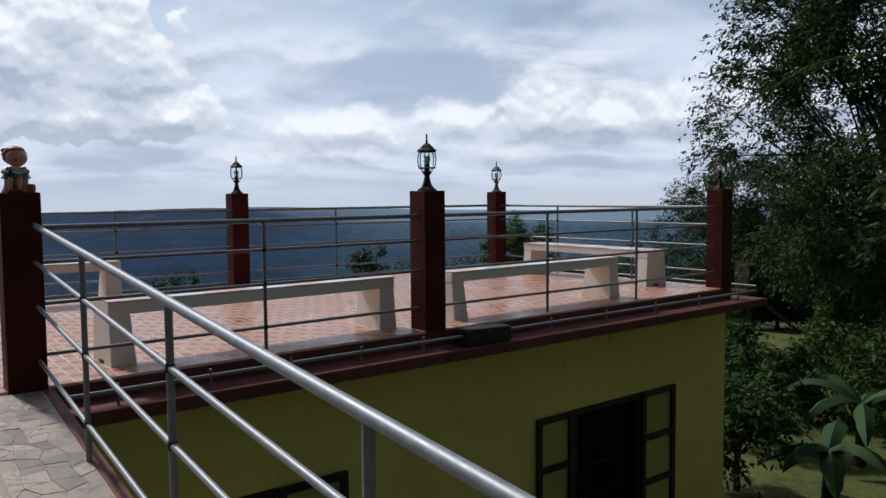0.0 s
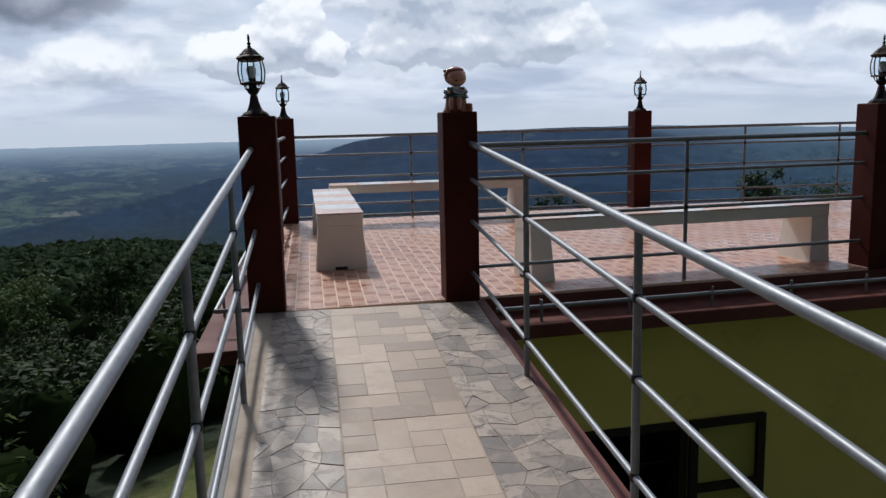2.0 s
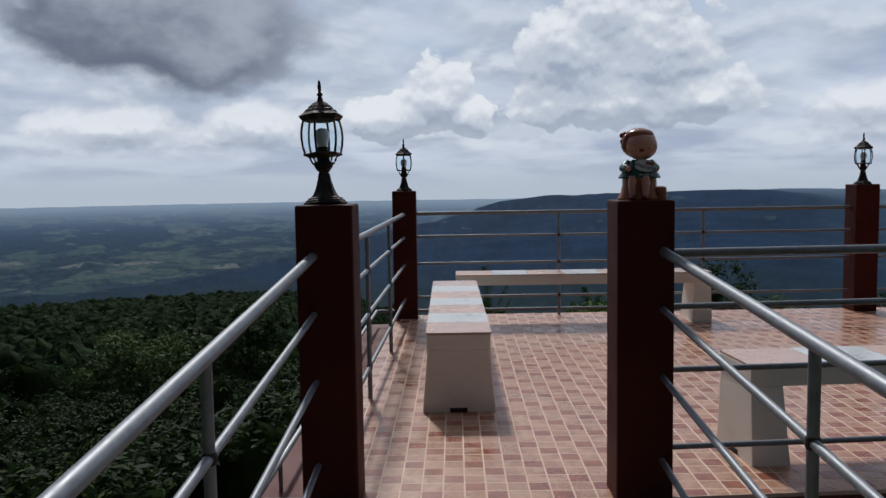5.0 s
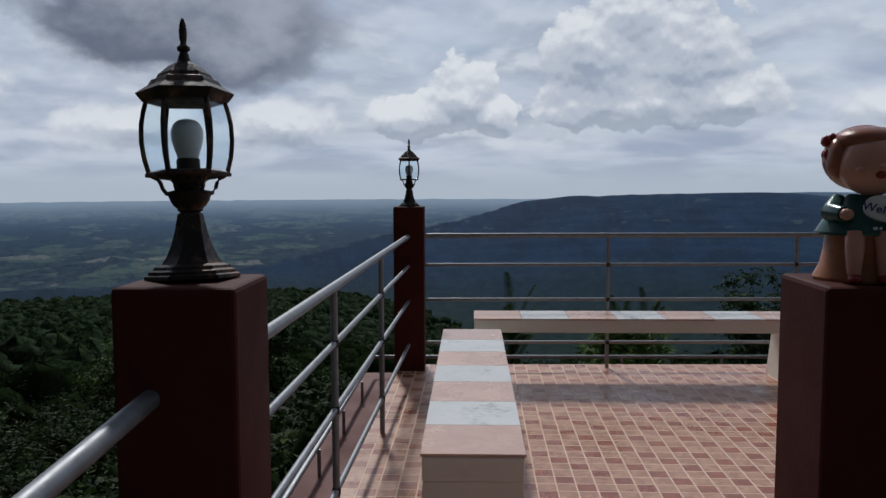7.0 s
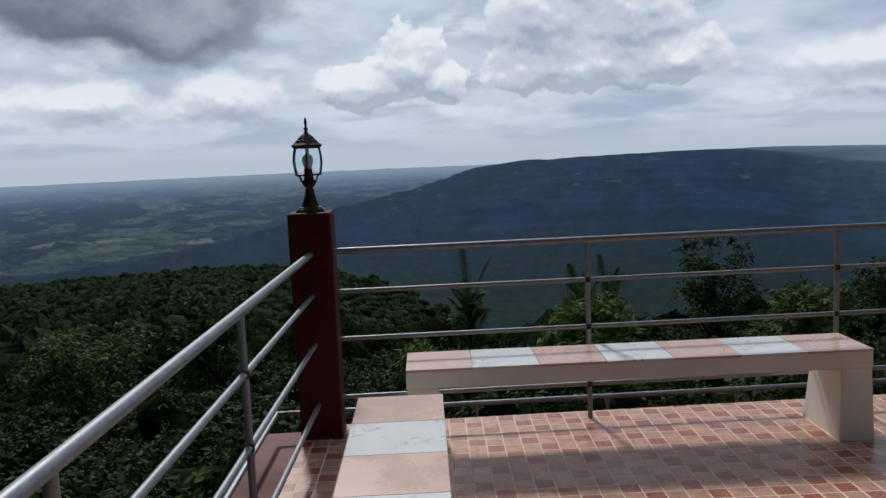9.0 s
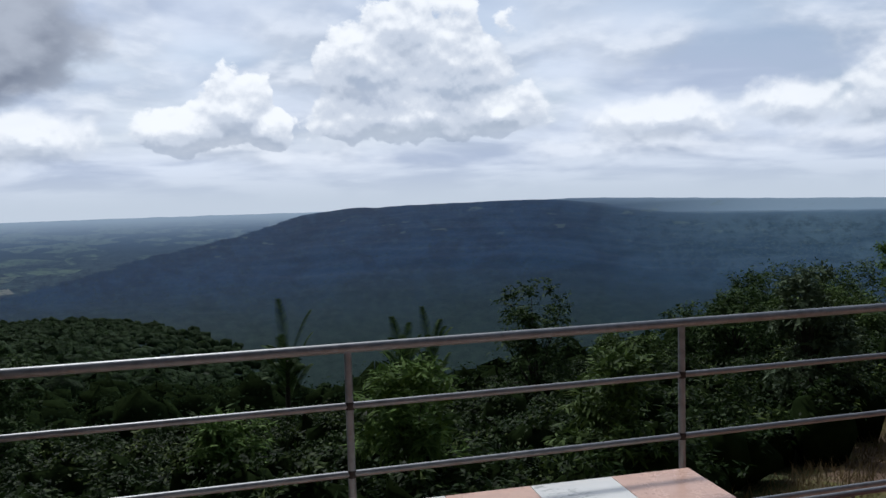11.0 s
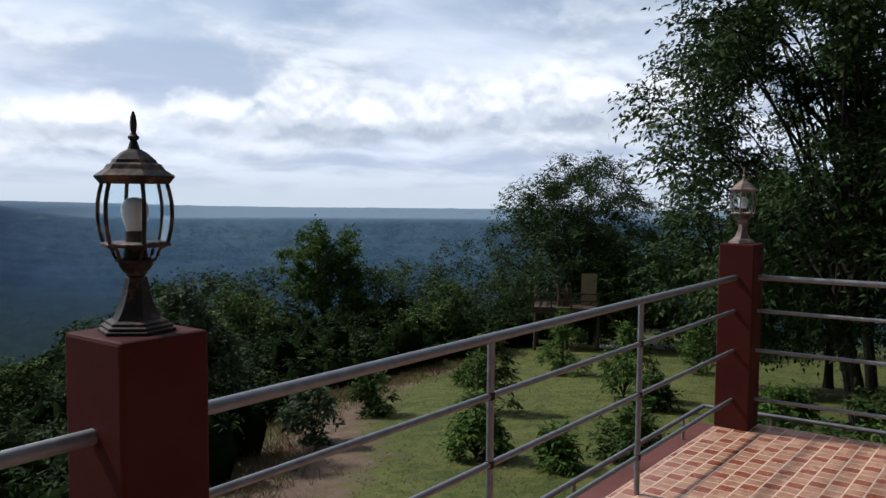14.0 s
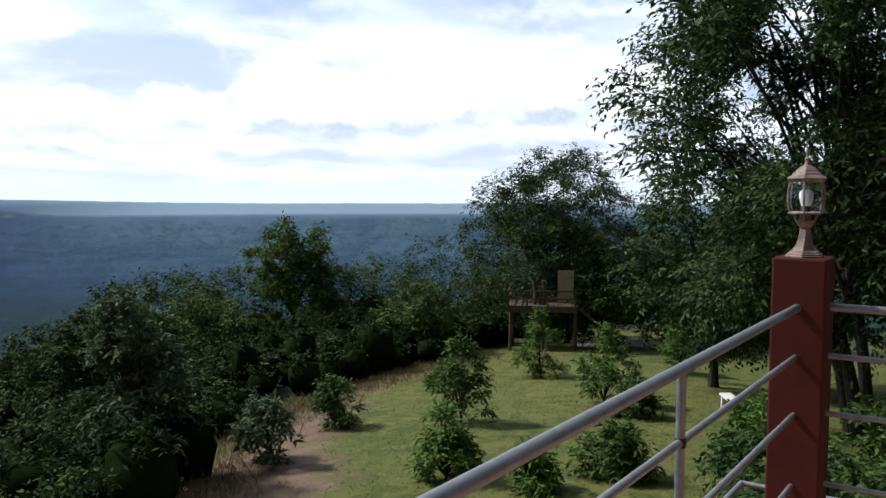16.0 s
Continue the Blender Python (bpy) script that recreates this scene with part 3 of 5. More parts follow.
def land(name, r0, r1, nr, na, mats, label, kind_name, jag=0.0):
    rs = r0 * (r1 / r0) ** (np.arange(nr) / (nr - 1))
    an = np.radians(np.arange(na) * 360.0 / na)
    R, A = np.meshgrid(rs, an, indexing="ij")
    X, Y = 4.5 + R * np.sin(A), 2.3 + R * np.cos(A)
    Z = ground_z(X, Y)
    if jag:
        rng = np.random.default_rng(5)
        Z = Z + rng.normal(size=Z.shape) * jag * np.minimum(R / 900, 2.2)
        Z[0] = ground_z(X[0], Y[0])
    V = np.stack([X, Y, Z], -1).reshape(-1, 3)
    fs = []
    for j in range(nr - 1):
        for i in range(na):
            i2 = (i + 1) % na
            fs.append((j * na + i, (j + 1) * na + i, (j + 1) * na + i2, j * na + i2))
    V = V.tolist()
    if r0 < 10:
        V.append((4.5, 2.3, -3.7))
        fs += [(i, (i + 1) % na, len(V) - 1) for i in range(na)]
    me = bpy.data.meshes.new(name)
    me.from_pydata(V, [], fs)
    me.materials.append(mats)
    me.polygons.foreach_set("use_smooth", [True] * len(me.polygons))
    co = np.array(V)
    dd = np.hypot(co[:, 0] - 4.5, co[:, 1] - 2.3)
    aa = np.degrees(np.arctan2(co[:, 0] - 4.5, co[:, 1] - 2.3))
    # open farmland on the plain, woods elsewhere
    edge = 107.0 / np.interp(aa, RIDGE_AZ, RIDGE_DEP)
    plain = sm(0.95, 1.12, dd / edge) * (1 - sm(5.0, 6.4, aa) * (1 - sm(150, 178, aa)))
    at = me.attributes.new("plain", "FLOAT", "POINT")
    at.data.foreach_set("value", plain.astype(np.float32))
    # share of the painted haze, growing towards the right-hand bearings
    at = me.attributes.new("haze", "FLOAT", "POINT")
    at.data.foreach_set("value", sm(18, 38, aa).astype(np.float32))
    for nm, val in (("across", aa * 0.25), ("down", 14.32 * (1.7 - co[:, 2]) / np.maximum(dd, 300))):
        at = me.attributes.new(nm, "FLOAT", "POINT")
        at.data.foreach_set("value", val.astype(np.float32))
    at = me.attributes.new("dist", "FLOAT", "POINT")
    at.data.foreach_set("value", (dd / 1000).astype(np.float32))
    me.update()
    return tagged(new(name, me), label, kind_name, "", "structure")


DIRT = ((16.2, 18.0, 1.6), (18.4, 19.6, 1.7), (20.2, 20.9, 1.5), (21.2, 21.8, 1.15), (23.2, 23.2, 1.1), (25.2, 24.6, 1.05), (27.5, 26.0, 0.9), (30.0, 27.4, 0.8), (33.0, 28.4, 0.7), (37.5, 29.3, 0.6))


def lawn_mat():
    m = Mat("lawn_and_soil", 0.9, 0.0, 0.15)
    big, mid, fine = m.noise(0.16, 6, 0.6), m.noise(1.1, 7, 0.65), m.noise(14, 5, 0.7)
    g = m.mix(m.ramp(big, 0.35, 0.65), (0.092, 0.108, 0.026), (0.130, 0.140, 0.038))
    g = m.mix(m.math("MULTIPLY", m.ramp(mid, 0.42, 0.62), 0.9), g, (0.040, 0.066, 0.014))
    g = m.mix(m.math("MULTIPLY", m.ramp(m.noise(0.55, 6, 0.65, 0.5), 0.52, 0.70), 0.6), g, (0.165, 0.150, 0.062))
    g = m.mix(m.math("MULTIPLY", m.ramp(fine, 0.42, 0.66), 0.55), g, (0.165, 0.160, 0.056))
    g = m.mix(m.math("MULTIPLY", m.ramp(m.noise(5.0, 6, 0.7), 0.50, 0.68), 0.7), g, (0.040, 0.056, 0.016))
    bare = m.node("ShaderNodeAttribute", attribute_name="bare").outputs["Fac"]
    cut = m.ramp(m.math("ADD", bare, m.math("MULTIPLY", m.math("SUBTRACT", mid, 0.5), 1.6)), 0.24, 0.74)
    s = m.mix(m.ramp(mid, 0.35, 0.65), (0.150, 0.098, 0.072), (0.205, 0.142, 0.105))
    s = m.mix(m.math("MULTIPLY", m.ramp(fine, 0.46, 0.62), 0.7), s, (0.085, 0.060, 0.040))
    s = m.mix(m.math("MULTIPLY", m.ramp(m.noise(34, 4, 0.7), 0.55, 0.68), 0.6), s, (0.27, 0.205, 0.14))
    # under coffee and woods the canopy's shade is put into the ground colour
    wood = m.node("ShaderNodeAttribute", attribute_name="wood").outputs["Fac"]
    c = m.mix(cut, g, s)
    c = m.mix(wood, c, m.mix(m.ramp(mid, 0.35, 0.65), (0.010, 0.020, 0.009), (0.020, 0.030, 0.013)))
    m.color(c).bump(m.math("ADD", fine, m.math("MULTIPLY", mid, 2.0)), 0.7, 0.06)
    return m.m


def far_mat():
    m = Mat("far_country", 0.95, 0.0, 0.05)
    plain = m.node("ShaderNodeAttribute", attribute_name="plain").outputs["Fac"]
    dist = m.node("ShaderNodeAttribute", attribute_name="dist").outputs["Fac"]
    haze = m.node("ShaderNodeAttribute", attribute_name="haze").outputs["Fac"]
    # the land as it lies around the hill: bearing, and nearness
    comb = m.node("ShaderNodeCombineXYZ")
    m.put(m.node("ShaderNodeAttribute", attribute_name="across").outputs["Fac"], comb.inputs[0])
    m.put(m.node("ShaderNodeAttribute", attribute_name="down").outputs["Fac"], comb.inputs[1])
    lay = comb.outputs[0]
    n2, n3 = m.noise(5.0, 8, 0.7, 0.2, (1, 1.5, 1), lay), m.noise(17.0, 6, 0.7, 0.0, (1, 1.6, 1), lay)
    fold = m.noise(1.3, 7, 0.62, 0.6, (1, 1.7, 1), lay)
    # aerial haze is put into these base colours, bluer and paler with distance
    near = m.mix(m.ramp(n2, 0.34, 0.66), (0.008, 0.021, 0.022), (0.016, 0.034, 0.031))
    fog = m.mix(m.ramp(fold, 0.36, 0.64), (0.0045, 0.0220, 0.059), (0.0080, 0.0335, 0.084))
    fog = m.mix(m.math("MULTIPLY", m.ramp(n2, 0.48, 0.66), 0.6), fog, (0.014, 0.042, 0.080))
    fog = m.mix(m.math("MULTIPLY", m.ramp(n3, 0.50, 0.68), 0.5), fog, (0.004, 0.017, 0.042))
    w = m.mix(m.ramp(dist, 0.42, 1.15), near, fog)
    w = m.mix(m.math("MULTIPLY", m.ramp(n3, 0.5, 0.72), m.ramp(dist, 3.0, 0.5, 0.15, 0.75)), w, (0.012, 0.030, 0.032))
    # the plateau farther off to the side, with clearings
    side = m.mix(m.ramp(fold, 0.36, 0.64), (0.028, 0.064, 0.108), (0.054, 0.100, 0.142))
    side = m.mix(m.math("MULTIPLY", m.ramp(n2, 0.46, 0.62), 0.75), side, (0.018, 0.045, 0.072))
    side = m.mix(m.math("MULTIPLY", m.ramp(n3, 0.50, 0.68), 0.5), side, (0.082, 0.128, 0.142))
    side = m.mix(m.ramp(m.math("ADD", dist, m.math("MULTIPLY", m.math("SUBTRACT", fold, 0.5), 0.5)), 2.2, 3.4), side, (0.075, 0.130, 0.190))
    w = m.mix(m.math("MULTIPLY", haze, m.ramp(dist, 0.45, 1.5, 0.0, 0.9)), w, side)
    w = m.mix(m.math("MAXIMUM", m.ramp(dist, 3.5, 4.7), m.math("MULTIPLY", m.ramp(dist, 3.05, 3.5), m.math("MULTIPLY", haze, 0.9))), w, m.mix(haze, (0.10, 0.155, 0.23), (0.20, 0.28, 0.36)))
    clear = m.math("MULTIPLY", m.ramp(m.noise(3.2, 5, 0.55, 0.4, (0.7, 3.0, 1.0), lay), 0.62, 0.68), m.ramp(dist, 1.1, 1.9))
    w = m.mix(m.math("MULTIPLY", clear, 0.28), w, (0.115, 0.160, 0.140))
    # fields between dark hedges and groves
    cell = m.node("ShaderNodeTexVoronoi")
    mp = m.node("ShaderNodeMapping")
    mp.inputs["Scale"].default_value = (2.0, 15.0, 0.0)
    m.put(lay, mp.inputs[0])
    m.put(mp.outputs[0], cell.inputs["Vector"])
    cell.inputs["Scale"].default_value = 1.0
    sepc = m.node("ShaderNodeSeparateColor")
    m.put(cell.outputs["Color"], sepc.inputs[0])
    group = m.noise(0.9, 5, 0.6, 0.3, (1, 3.0, 1), lay)
    pick = m.ramp(m.math("ADD", sepc.outputs[0], m.math("MULTIPLY", m.math("SUBTRACT", group, 0.5), 3.0)), 0.55, 0.75)
    f = m.mix(sepc.outputs[1], (0.036, 0.072, 0.076), (0.070, 0.112, 0.105))
    f = m.mix(m.ramp(sepc.outputs[2], 0.90, 0.98), f, (0.16, 0.165, 0.165))
    grove = m.noise(6.0, 7, 0.72, 0.2, (1, 3.0, 1), lay)
    trees = m.mix(m.ramp(grove, 0.35, 0.65), (0.012, 0.030, 0.054), (0.030, 0.058, 0.084))
    pl = m.mix(m.math("MULTIPLY", pick, m.ramp(grove, 0.62, 0.48)), trees, f)
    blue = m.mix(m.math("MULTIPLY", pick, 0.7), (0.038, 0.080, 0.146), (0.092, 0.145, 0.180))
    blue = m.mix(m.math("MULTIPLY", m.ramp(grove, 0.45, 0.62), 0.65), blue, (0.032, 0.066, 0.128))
    # distance haze over the plain, blended into its colour
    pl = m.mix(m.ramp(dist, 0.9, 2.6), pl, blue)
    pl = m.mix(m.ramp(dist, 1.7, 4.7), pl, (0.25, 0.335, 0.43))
    plain = m.ramp(m.math("ADD", plain, m.math("MULTIPLY", m.math("SUBTRACT", m.noise(2.2, 8, 0.7, 0.3, (1, 2.5, 1), lay), 0.5), 1.9)), 0.30, 0.70)
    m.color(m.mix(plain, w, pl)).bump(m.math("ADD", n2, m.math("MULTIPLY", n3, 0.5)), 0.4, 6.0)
    return m.m


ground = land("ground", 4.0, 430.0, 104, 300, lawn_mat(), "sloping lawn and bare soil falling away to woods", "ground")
gco = np.empty(len(ground.data.vertices) * 3)
ground.data.vertices.foreach_get("co", gco)
gco = gco.reshape(-1, 3)
bare = np.zeros(len(gco))
for x0, y0, w0 in DIRT:
    bare = np.maximum(bare, np.exp(-((gco[:, 0] - x0) ** 2 + (gco[:, 1] - y0) ** 2) / (w0 * 1.5) ** 2))
COFFEE_X = (-60, -8, -3, 0, 5, 10, 15, 18.3, 20.2, 24, 28.3, 32.6, 38, 41.4, 45.4, 50, 56, 62)
COFFEE_Y = (-30, -6, 4.5, 9, 12.5, 16.0, 18.8, 21.2, 23.4, 26.6, 28.8, 30.2, 30.6, 30.0, 30.0, 31.0, 33, 36)


def coffee_line(x):
    return np.interp(x, COFFEE_X, COFFEE_Y)


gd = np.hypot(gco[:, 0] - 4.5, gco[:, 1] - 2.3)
# where the ground is darkened for the shade of coffee and woods
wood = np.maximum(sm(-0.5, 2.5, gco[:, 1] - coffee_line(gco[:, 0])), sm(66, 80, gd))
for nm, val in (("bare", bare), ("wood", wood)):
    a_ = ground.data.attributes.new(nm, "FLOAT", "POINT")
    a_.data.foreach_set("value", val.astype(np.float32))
backdrop = land("backdrop", 410.0, 4950.0, 112, 580, far_mat(), "wooded plateau and wide farmed plain with distance haze in their colours", "distance", jag=0.45)
backdrop.location.z = -0.4

# ---- terrace and building ----
H, W = 1.356, 0.25
PL, PD, FM, FR = (0.0, 0.0), (1.399, 0.038), (5.018, 0.359), (10.17, 0.736)
BL, BM, BR = (0.031, 5.018), (4.944, 5.165), (9.831, 5.199)
PILLARS = (PL, PD, FM, FR, BL, BM, BR)
RAIL_Z = (1.112, 0.868, 0.577, 0.215)


def offset_loop(d):
    """The terrace outline moved outwards by d."""
    pts = [Vector(p) for p in (PL, FM, FR, BR, BM, BL)]
    out = []
    for i, p in enumerate(pts):
        a, b = (p - pts[i - 1]).normalized(), (pts[(i + 1) % len(pts)] - p).normalized()
        na, nb = Vector((a.y, -a.x)), Vector((b.y, -b.x))
        m = (na + nb).normalized()
        out.append(tuple(p + m * d / max(m.dot(na), 0.3)))
    return out


m = M()
m.poly(offset_loop(0.125), -0.258, -0.020)
slab = thing("terrace_slab", m, brown_ledge, "concrete terrace slab painted dark brown", "slab", kind="structure")
m = M()
m.poly(offset_loop(0.47), -0.255, -0.155)
ledge = thing("roof_ledge", m, brown_ledge, "brown painted concrete ledge running round the terrace edge", "ledge", kind="structure", bevel=0.008)

# walls of the house below, with the two windows cut through the front one
FD = (Vector(FR) - Vector(PL)).normalized()
FN = Vector((FD.y, -FD.x))


def front(u, out, z):
    p = Vector(PL) + FD * u + FN * out
    return (p.x, p.y, z)


def wall_box(mm, u0, u1, z0, z1, o0, o1, k=0):
    mm.prism([front(u0, o0, z0), front(u1, o0, z0), front(u1, o1, z0), front(u0, o1, z0)],
             [front(u0, o0, z1), front(u1, o0, z1), front(u1, o1, z1), front(u0, o1, z1)], k)


WINDOWS = ((2.36, 3.28), (7.04, 8.30))
WZ0, WZ1 = -2.75, -1.16
BASE_Z = -4.6
m = M()
us = [0.0, *[v for w in WINDOWS for v in w], 10.22]
for i in range(0, len(us), 2):
    wall_box(m, us[i], us[i + 1], BASE_Z, -0.262, 0.10, -0.10)
for u0, u1 in WINDOWS:
    wall_box(m, u0, u1, BASE_Z, WZ0, 0.10, -0.10)
    wall_box(m, u0, u1, WZ1, -0.262, 0.10, -0.10)
thing("wall_front", m, yellow_wall, "mustard yellow rendered house wall under the terrace", "wall", kind="structure")
m = M()
m.prism([(10.11, 0.80, BASE_Z), (10.31, 0.80, BASE_Z), (10.02, 5.1, BASE_Z), (9.82, 5.1, BASE_Z)], [(10.11, 0.80, -0.262), (10.31, 0.80, -0.262), (10.02, 5.1, -0.262), (9.82, 5.1, -0.262)])
thing("wall_right", m, yellow_wall, "mustard yellow rendered house wall", "wall", kind="structure")
m = M()
m.poly([(0.0, 4.95), (9.9, 5.10), (9.9, 5.30), (0.0, 5.15)], BASE_Z, -0.262)
thing("wall_back", m, yellow_wall, "mustard yellow rendered house wall", "wall", kind="structure")
m = M()
m.poly([(-0.10, 0.10), (0.10, 0.10), (0.15, 4.95), (-0.05, 4.95)], BASE_Z, -0.262)
thing("wall_left", m, yellow_wall, "mustard yellow rendered house wall", "wall", kind="structure")
m = M()
m.box(0.2, 1.0, -4.05, 9.8, 4.9, -3.95)
thing("room_floor", m, concrete, "bare concrete room floor", "floor", kind="structure")
# wall added behind the windows, the room's darkness put into its colour
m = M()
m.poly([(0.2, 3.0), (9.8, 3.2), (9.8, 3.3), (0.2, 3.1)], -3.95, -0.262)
thing("room_wall", m, room_dark, "inner room wall coloured dark to stand for the unlit room", "wall", kind="structure")


def casement(win, u0, u1):
    """An opened window leaf folded flat against the wall."""
    c = M()
    for a, b, z0, z1 in ((u0, u0 + 0.07, WZ0, WZ1), (u1 - 0.07, u1, WZ0, WZ1)):
        wall_box(c, a, b, z0, z1, 0.11, 0.15)
    for z in (WZ0, -2.36, -1.79, WZ1 - 0.07):
        wall_box(c, u0 + 0.07, u1 - 0.07, z, z + 0.07, 0.112, 0.148)
    leaf = part("casement", c, dark_wood, win, "dark stained timber window leaf")
    g = M()
    wall_box(g, u0 + 0.07, u1 - 0.07, WZ0 + 0.07, WZ1 - 0.07, 0.128, 0.132)
    p = part("pane", g, window_glass, leaf)
    p.visible_shadow = False


for i, (u0, u1) in enumerate(WINDOWS):
    c = M()
    for a, b in ((u0, u0 + 0.07), (u1 - 0.07, u1)):
        wall_box(c, a, b, WZ0, WZ1, 0.115, -0.06)
    wall_box(c, u0 + 0.07, u1 - 0.07, WZ1 - 0.07, WZ1, 0.113, -0.06)
    wall_box(c, u0 + 0.07, u1 - 0.07, WZ0, WZ0 + 0.06, 0.13, -0.06)
    win = thing("window_%d" % (i + 1), None, None, "open window with dark timber leaves", "window", kind="structure")
    part("window_frame", c, dark_wood, win)
    b = M()
    for j in range(1, 4):
        wall_box(b, u0 + 0.07, u1 - 0.07, WZ0 + 0.06 + j * 0.38, WZ0 + 0.075 + j * 0.38, 0.0, -0.015)
    part("window_bars", b, dark_wood, win)
    casement(win, u0 - 0.60, u0 - 0.01)
    casement(win, u1 + 0.01, u1 + 0.70)

# ---- the ramp to the terrace ----
SLOPE, RX0, RX1, RY0, RY1 = 0.071, -0.135, 1.55, -0.13, -10.5


def rz(y):
    return SLOPE * (y - RY0)


m = M()
m.prism([(RX0, RY0, -0.24), (RX1, RY0, -0.24), (RX1, RY1, rz(RY1) - 0.24), (RX0, RY1, rz(RY1) - 0.24)],
        [(RX0, RY0, -0.0010), (RX1, RY0, -0.0010), (RX1, RY1, rz(RY1) - 0.004), (RX0, RY1, rz(RY1) - 0.004)])
ramp = thing("walkway", m, joint_mat, "concrete footbridge paved with beige and grey stone tiles", "walkway", kind="structure")
m = M()
for y in (-3.4, -6.8, -10.2):
    for x in (0.0, 1.3):
        m.box(x, y, -4.6, x + 0.2, y + 0.2, rz(y) - 0.24)
thing("walkway_columns", m, concrete, "plain concrete columns under the footbridge", "column", kind="structure")
for sx in (RX0, RX1 - 0.07):
    m = M()
    m.prism([(sx, RY0, -0.30), (sx + 0.07, RY0, -0.30), (sx + 0.07, RY1, rz(RY1) - 0.30), (sx, RY1, rz(RY1) - 0.30)],
            [(sx, RY0, 0.004), (sx + 0.07, RY0, 0.004), (sx + 0.07, RY1, rz(RY1) + 0.004), (sx, RY1, rz(RY1) + 0.004)])
    thing("walkway_edge", m, concrete if sx < 0 else brown_ledge, "narrow painted edge strip of the footbridge", "edge", kind="structure", bevel=0.006)

# pillars
for i, p in enumerate(PILLARS):
    m = M()
    w = W / 2
    m.box(-w, -w, -0.02, w, w, H)
    yaw = math.degrees(math.atan2(FD.y, FD.x)) if p in (FM, FR) else (1.5 if p in (BL, BM, BR) else 0)
    thing("pillar", m, maroon, "square maroon painted concrete pillar on the terrace edge", "pillar", "terrace pillars", smooth=False, bevel=0.010,
          at=pose(p[0], p[1], 0, 0, 0, yaw))


# ---- railings ----
def railing(a, b, posts, za=0.0, zb=0.0, heights=RAIL_Z):
    """Four pipes from a to b with upright posts at the given shares of the way."""
    a, b = Vector(a), Vector(b)
    r = thing("railing", None, None, "galvanised steel pipe railing with four rails", "railing", "terrace railings")

    def at(s, z):
        q = a.lerp(b, s)
        return (q.x, q.y, z + za + (zb - za) * s)

    for i, z in enumerate(heights):
        mm = M()
        rad = 0.0205 if i == 0 else 0.0140
        mm.tube([at(0, z), at(1, z)], rad, 14)
        part("rail", mm, pipe_mat, r, smooth=True)
    for s in posts:
        mm = M()
        mm.tube([at(s, -0.02), at(s, heights[0] - 0.005)], 0.0160, 12)
        po = part("post", mm, pipe_mat, r, smooth=True)
        for z in heights[1:]:
            k = M()
            q = at(s, z)
            k.lathe([(0.0175, -0.016), (0.0195, -0.010), (0.0195, 0.010), (0.0175, 0.016)], 12, at=q)
            part("weld", k, block_mat, po, "rusty weld joint", smooth=True)
    return r


def share(a, b, v, ax):
    return (v - a[ax]) / (b[ax] - a[ax])


railing((-0.045, 0.0), BL, [0.347, 0.647])
railing(BL, BM, [share(BL, BM, v, 0) for v in (1.678, 3.231)])
railing(BM, BR, [share(BM, BR, v, 0) for v in (6.557, 8.063)])
railing(PD, FM, [share(PD, FM, 3.25, 0)])
railing(FM, FR, [share(FM, FR, v, 0) for v in (6.72, 8.32)])
railing(FR, BR, [0.33, 0.67])
RAMP_Z = (1.134, 0.880, 0.580, 0.205)
railing((-0.050, -0.12), (-0.060, -10.4), [0.149, 0.300, 0.452, 0.605, 0.757, 0.91], 0.0, rz(-10.4), RAMP_Z)
railing((1.469, -0.10), (1.469, -10.4), [0.1445, 0.291, 0.437, 0.583, 0.729, 0.875], 0.0, rz(-10.4), RAMP_Z)


def low_pipe(pts, stubs):
    r = thing("kerb_pipe", None, None, "thin steel pipe on short stubs along the outer ledge", "pipe", "ledge pipes")
    mm = M()
    mm.tube(pts, 0.0165, 12)
    part("pipe", mm, pipe_mat, r, smooth=True)
    for x, y in stubs:
        k = M()
        k.tube([(x, y, -0.16), (x, y, 0.005)], 0.011, 10)
        part("stub", k, pipe_mat, r, smooth=True)


lp = offset_loop(0.36)


def along(p, q, n, z=None):
    return [tuple(Vector(p).lerp(Vector(q), (i + 0.5) / n)) for i in range(n)]


Z_P = 0.012
low_pipe([(-0.1, -0.05, Z_P), (lp[0][0], -0.05, Z_P), (*lp[5], Z_P), (BL[0] - 0.02, lp[5][1], Z_P)], [(lp[0][0] + 0.07 * (i / 6), 0.5 + i * 0.8, ) for i in range(6)])
low_pipe([(*lp[5], Z_P), (*lp[4], Z_P), (*lp[3], Z_P)], along(lp[5], lp[4], 6) + along(lp[4], lp[3], 6))
low_pipe([(*lp[3], Z_P), (*lp[2], Z_P)], along(lp[3], lp[2], 5))
low_pipe([(1.6, -0.26, Z_P - 0.06), (*lp[1], Z_P - 0.06), (*lp[2], Z_P - 0.06)], along((1.6, -0.26), lp[1], 5) + along(lp[1], lp[2], 6))


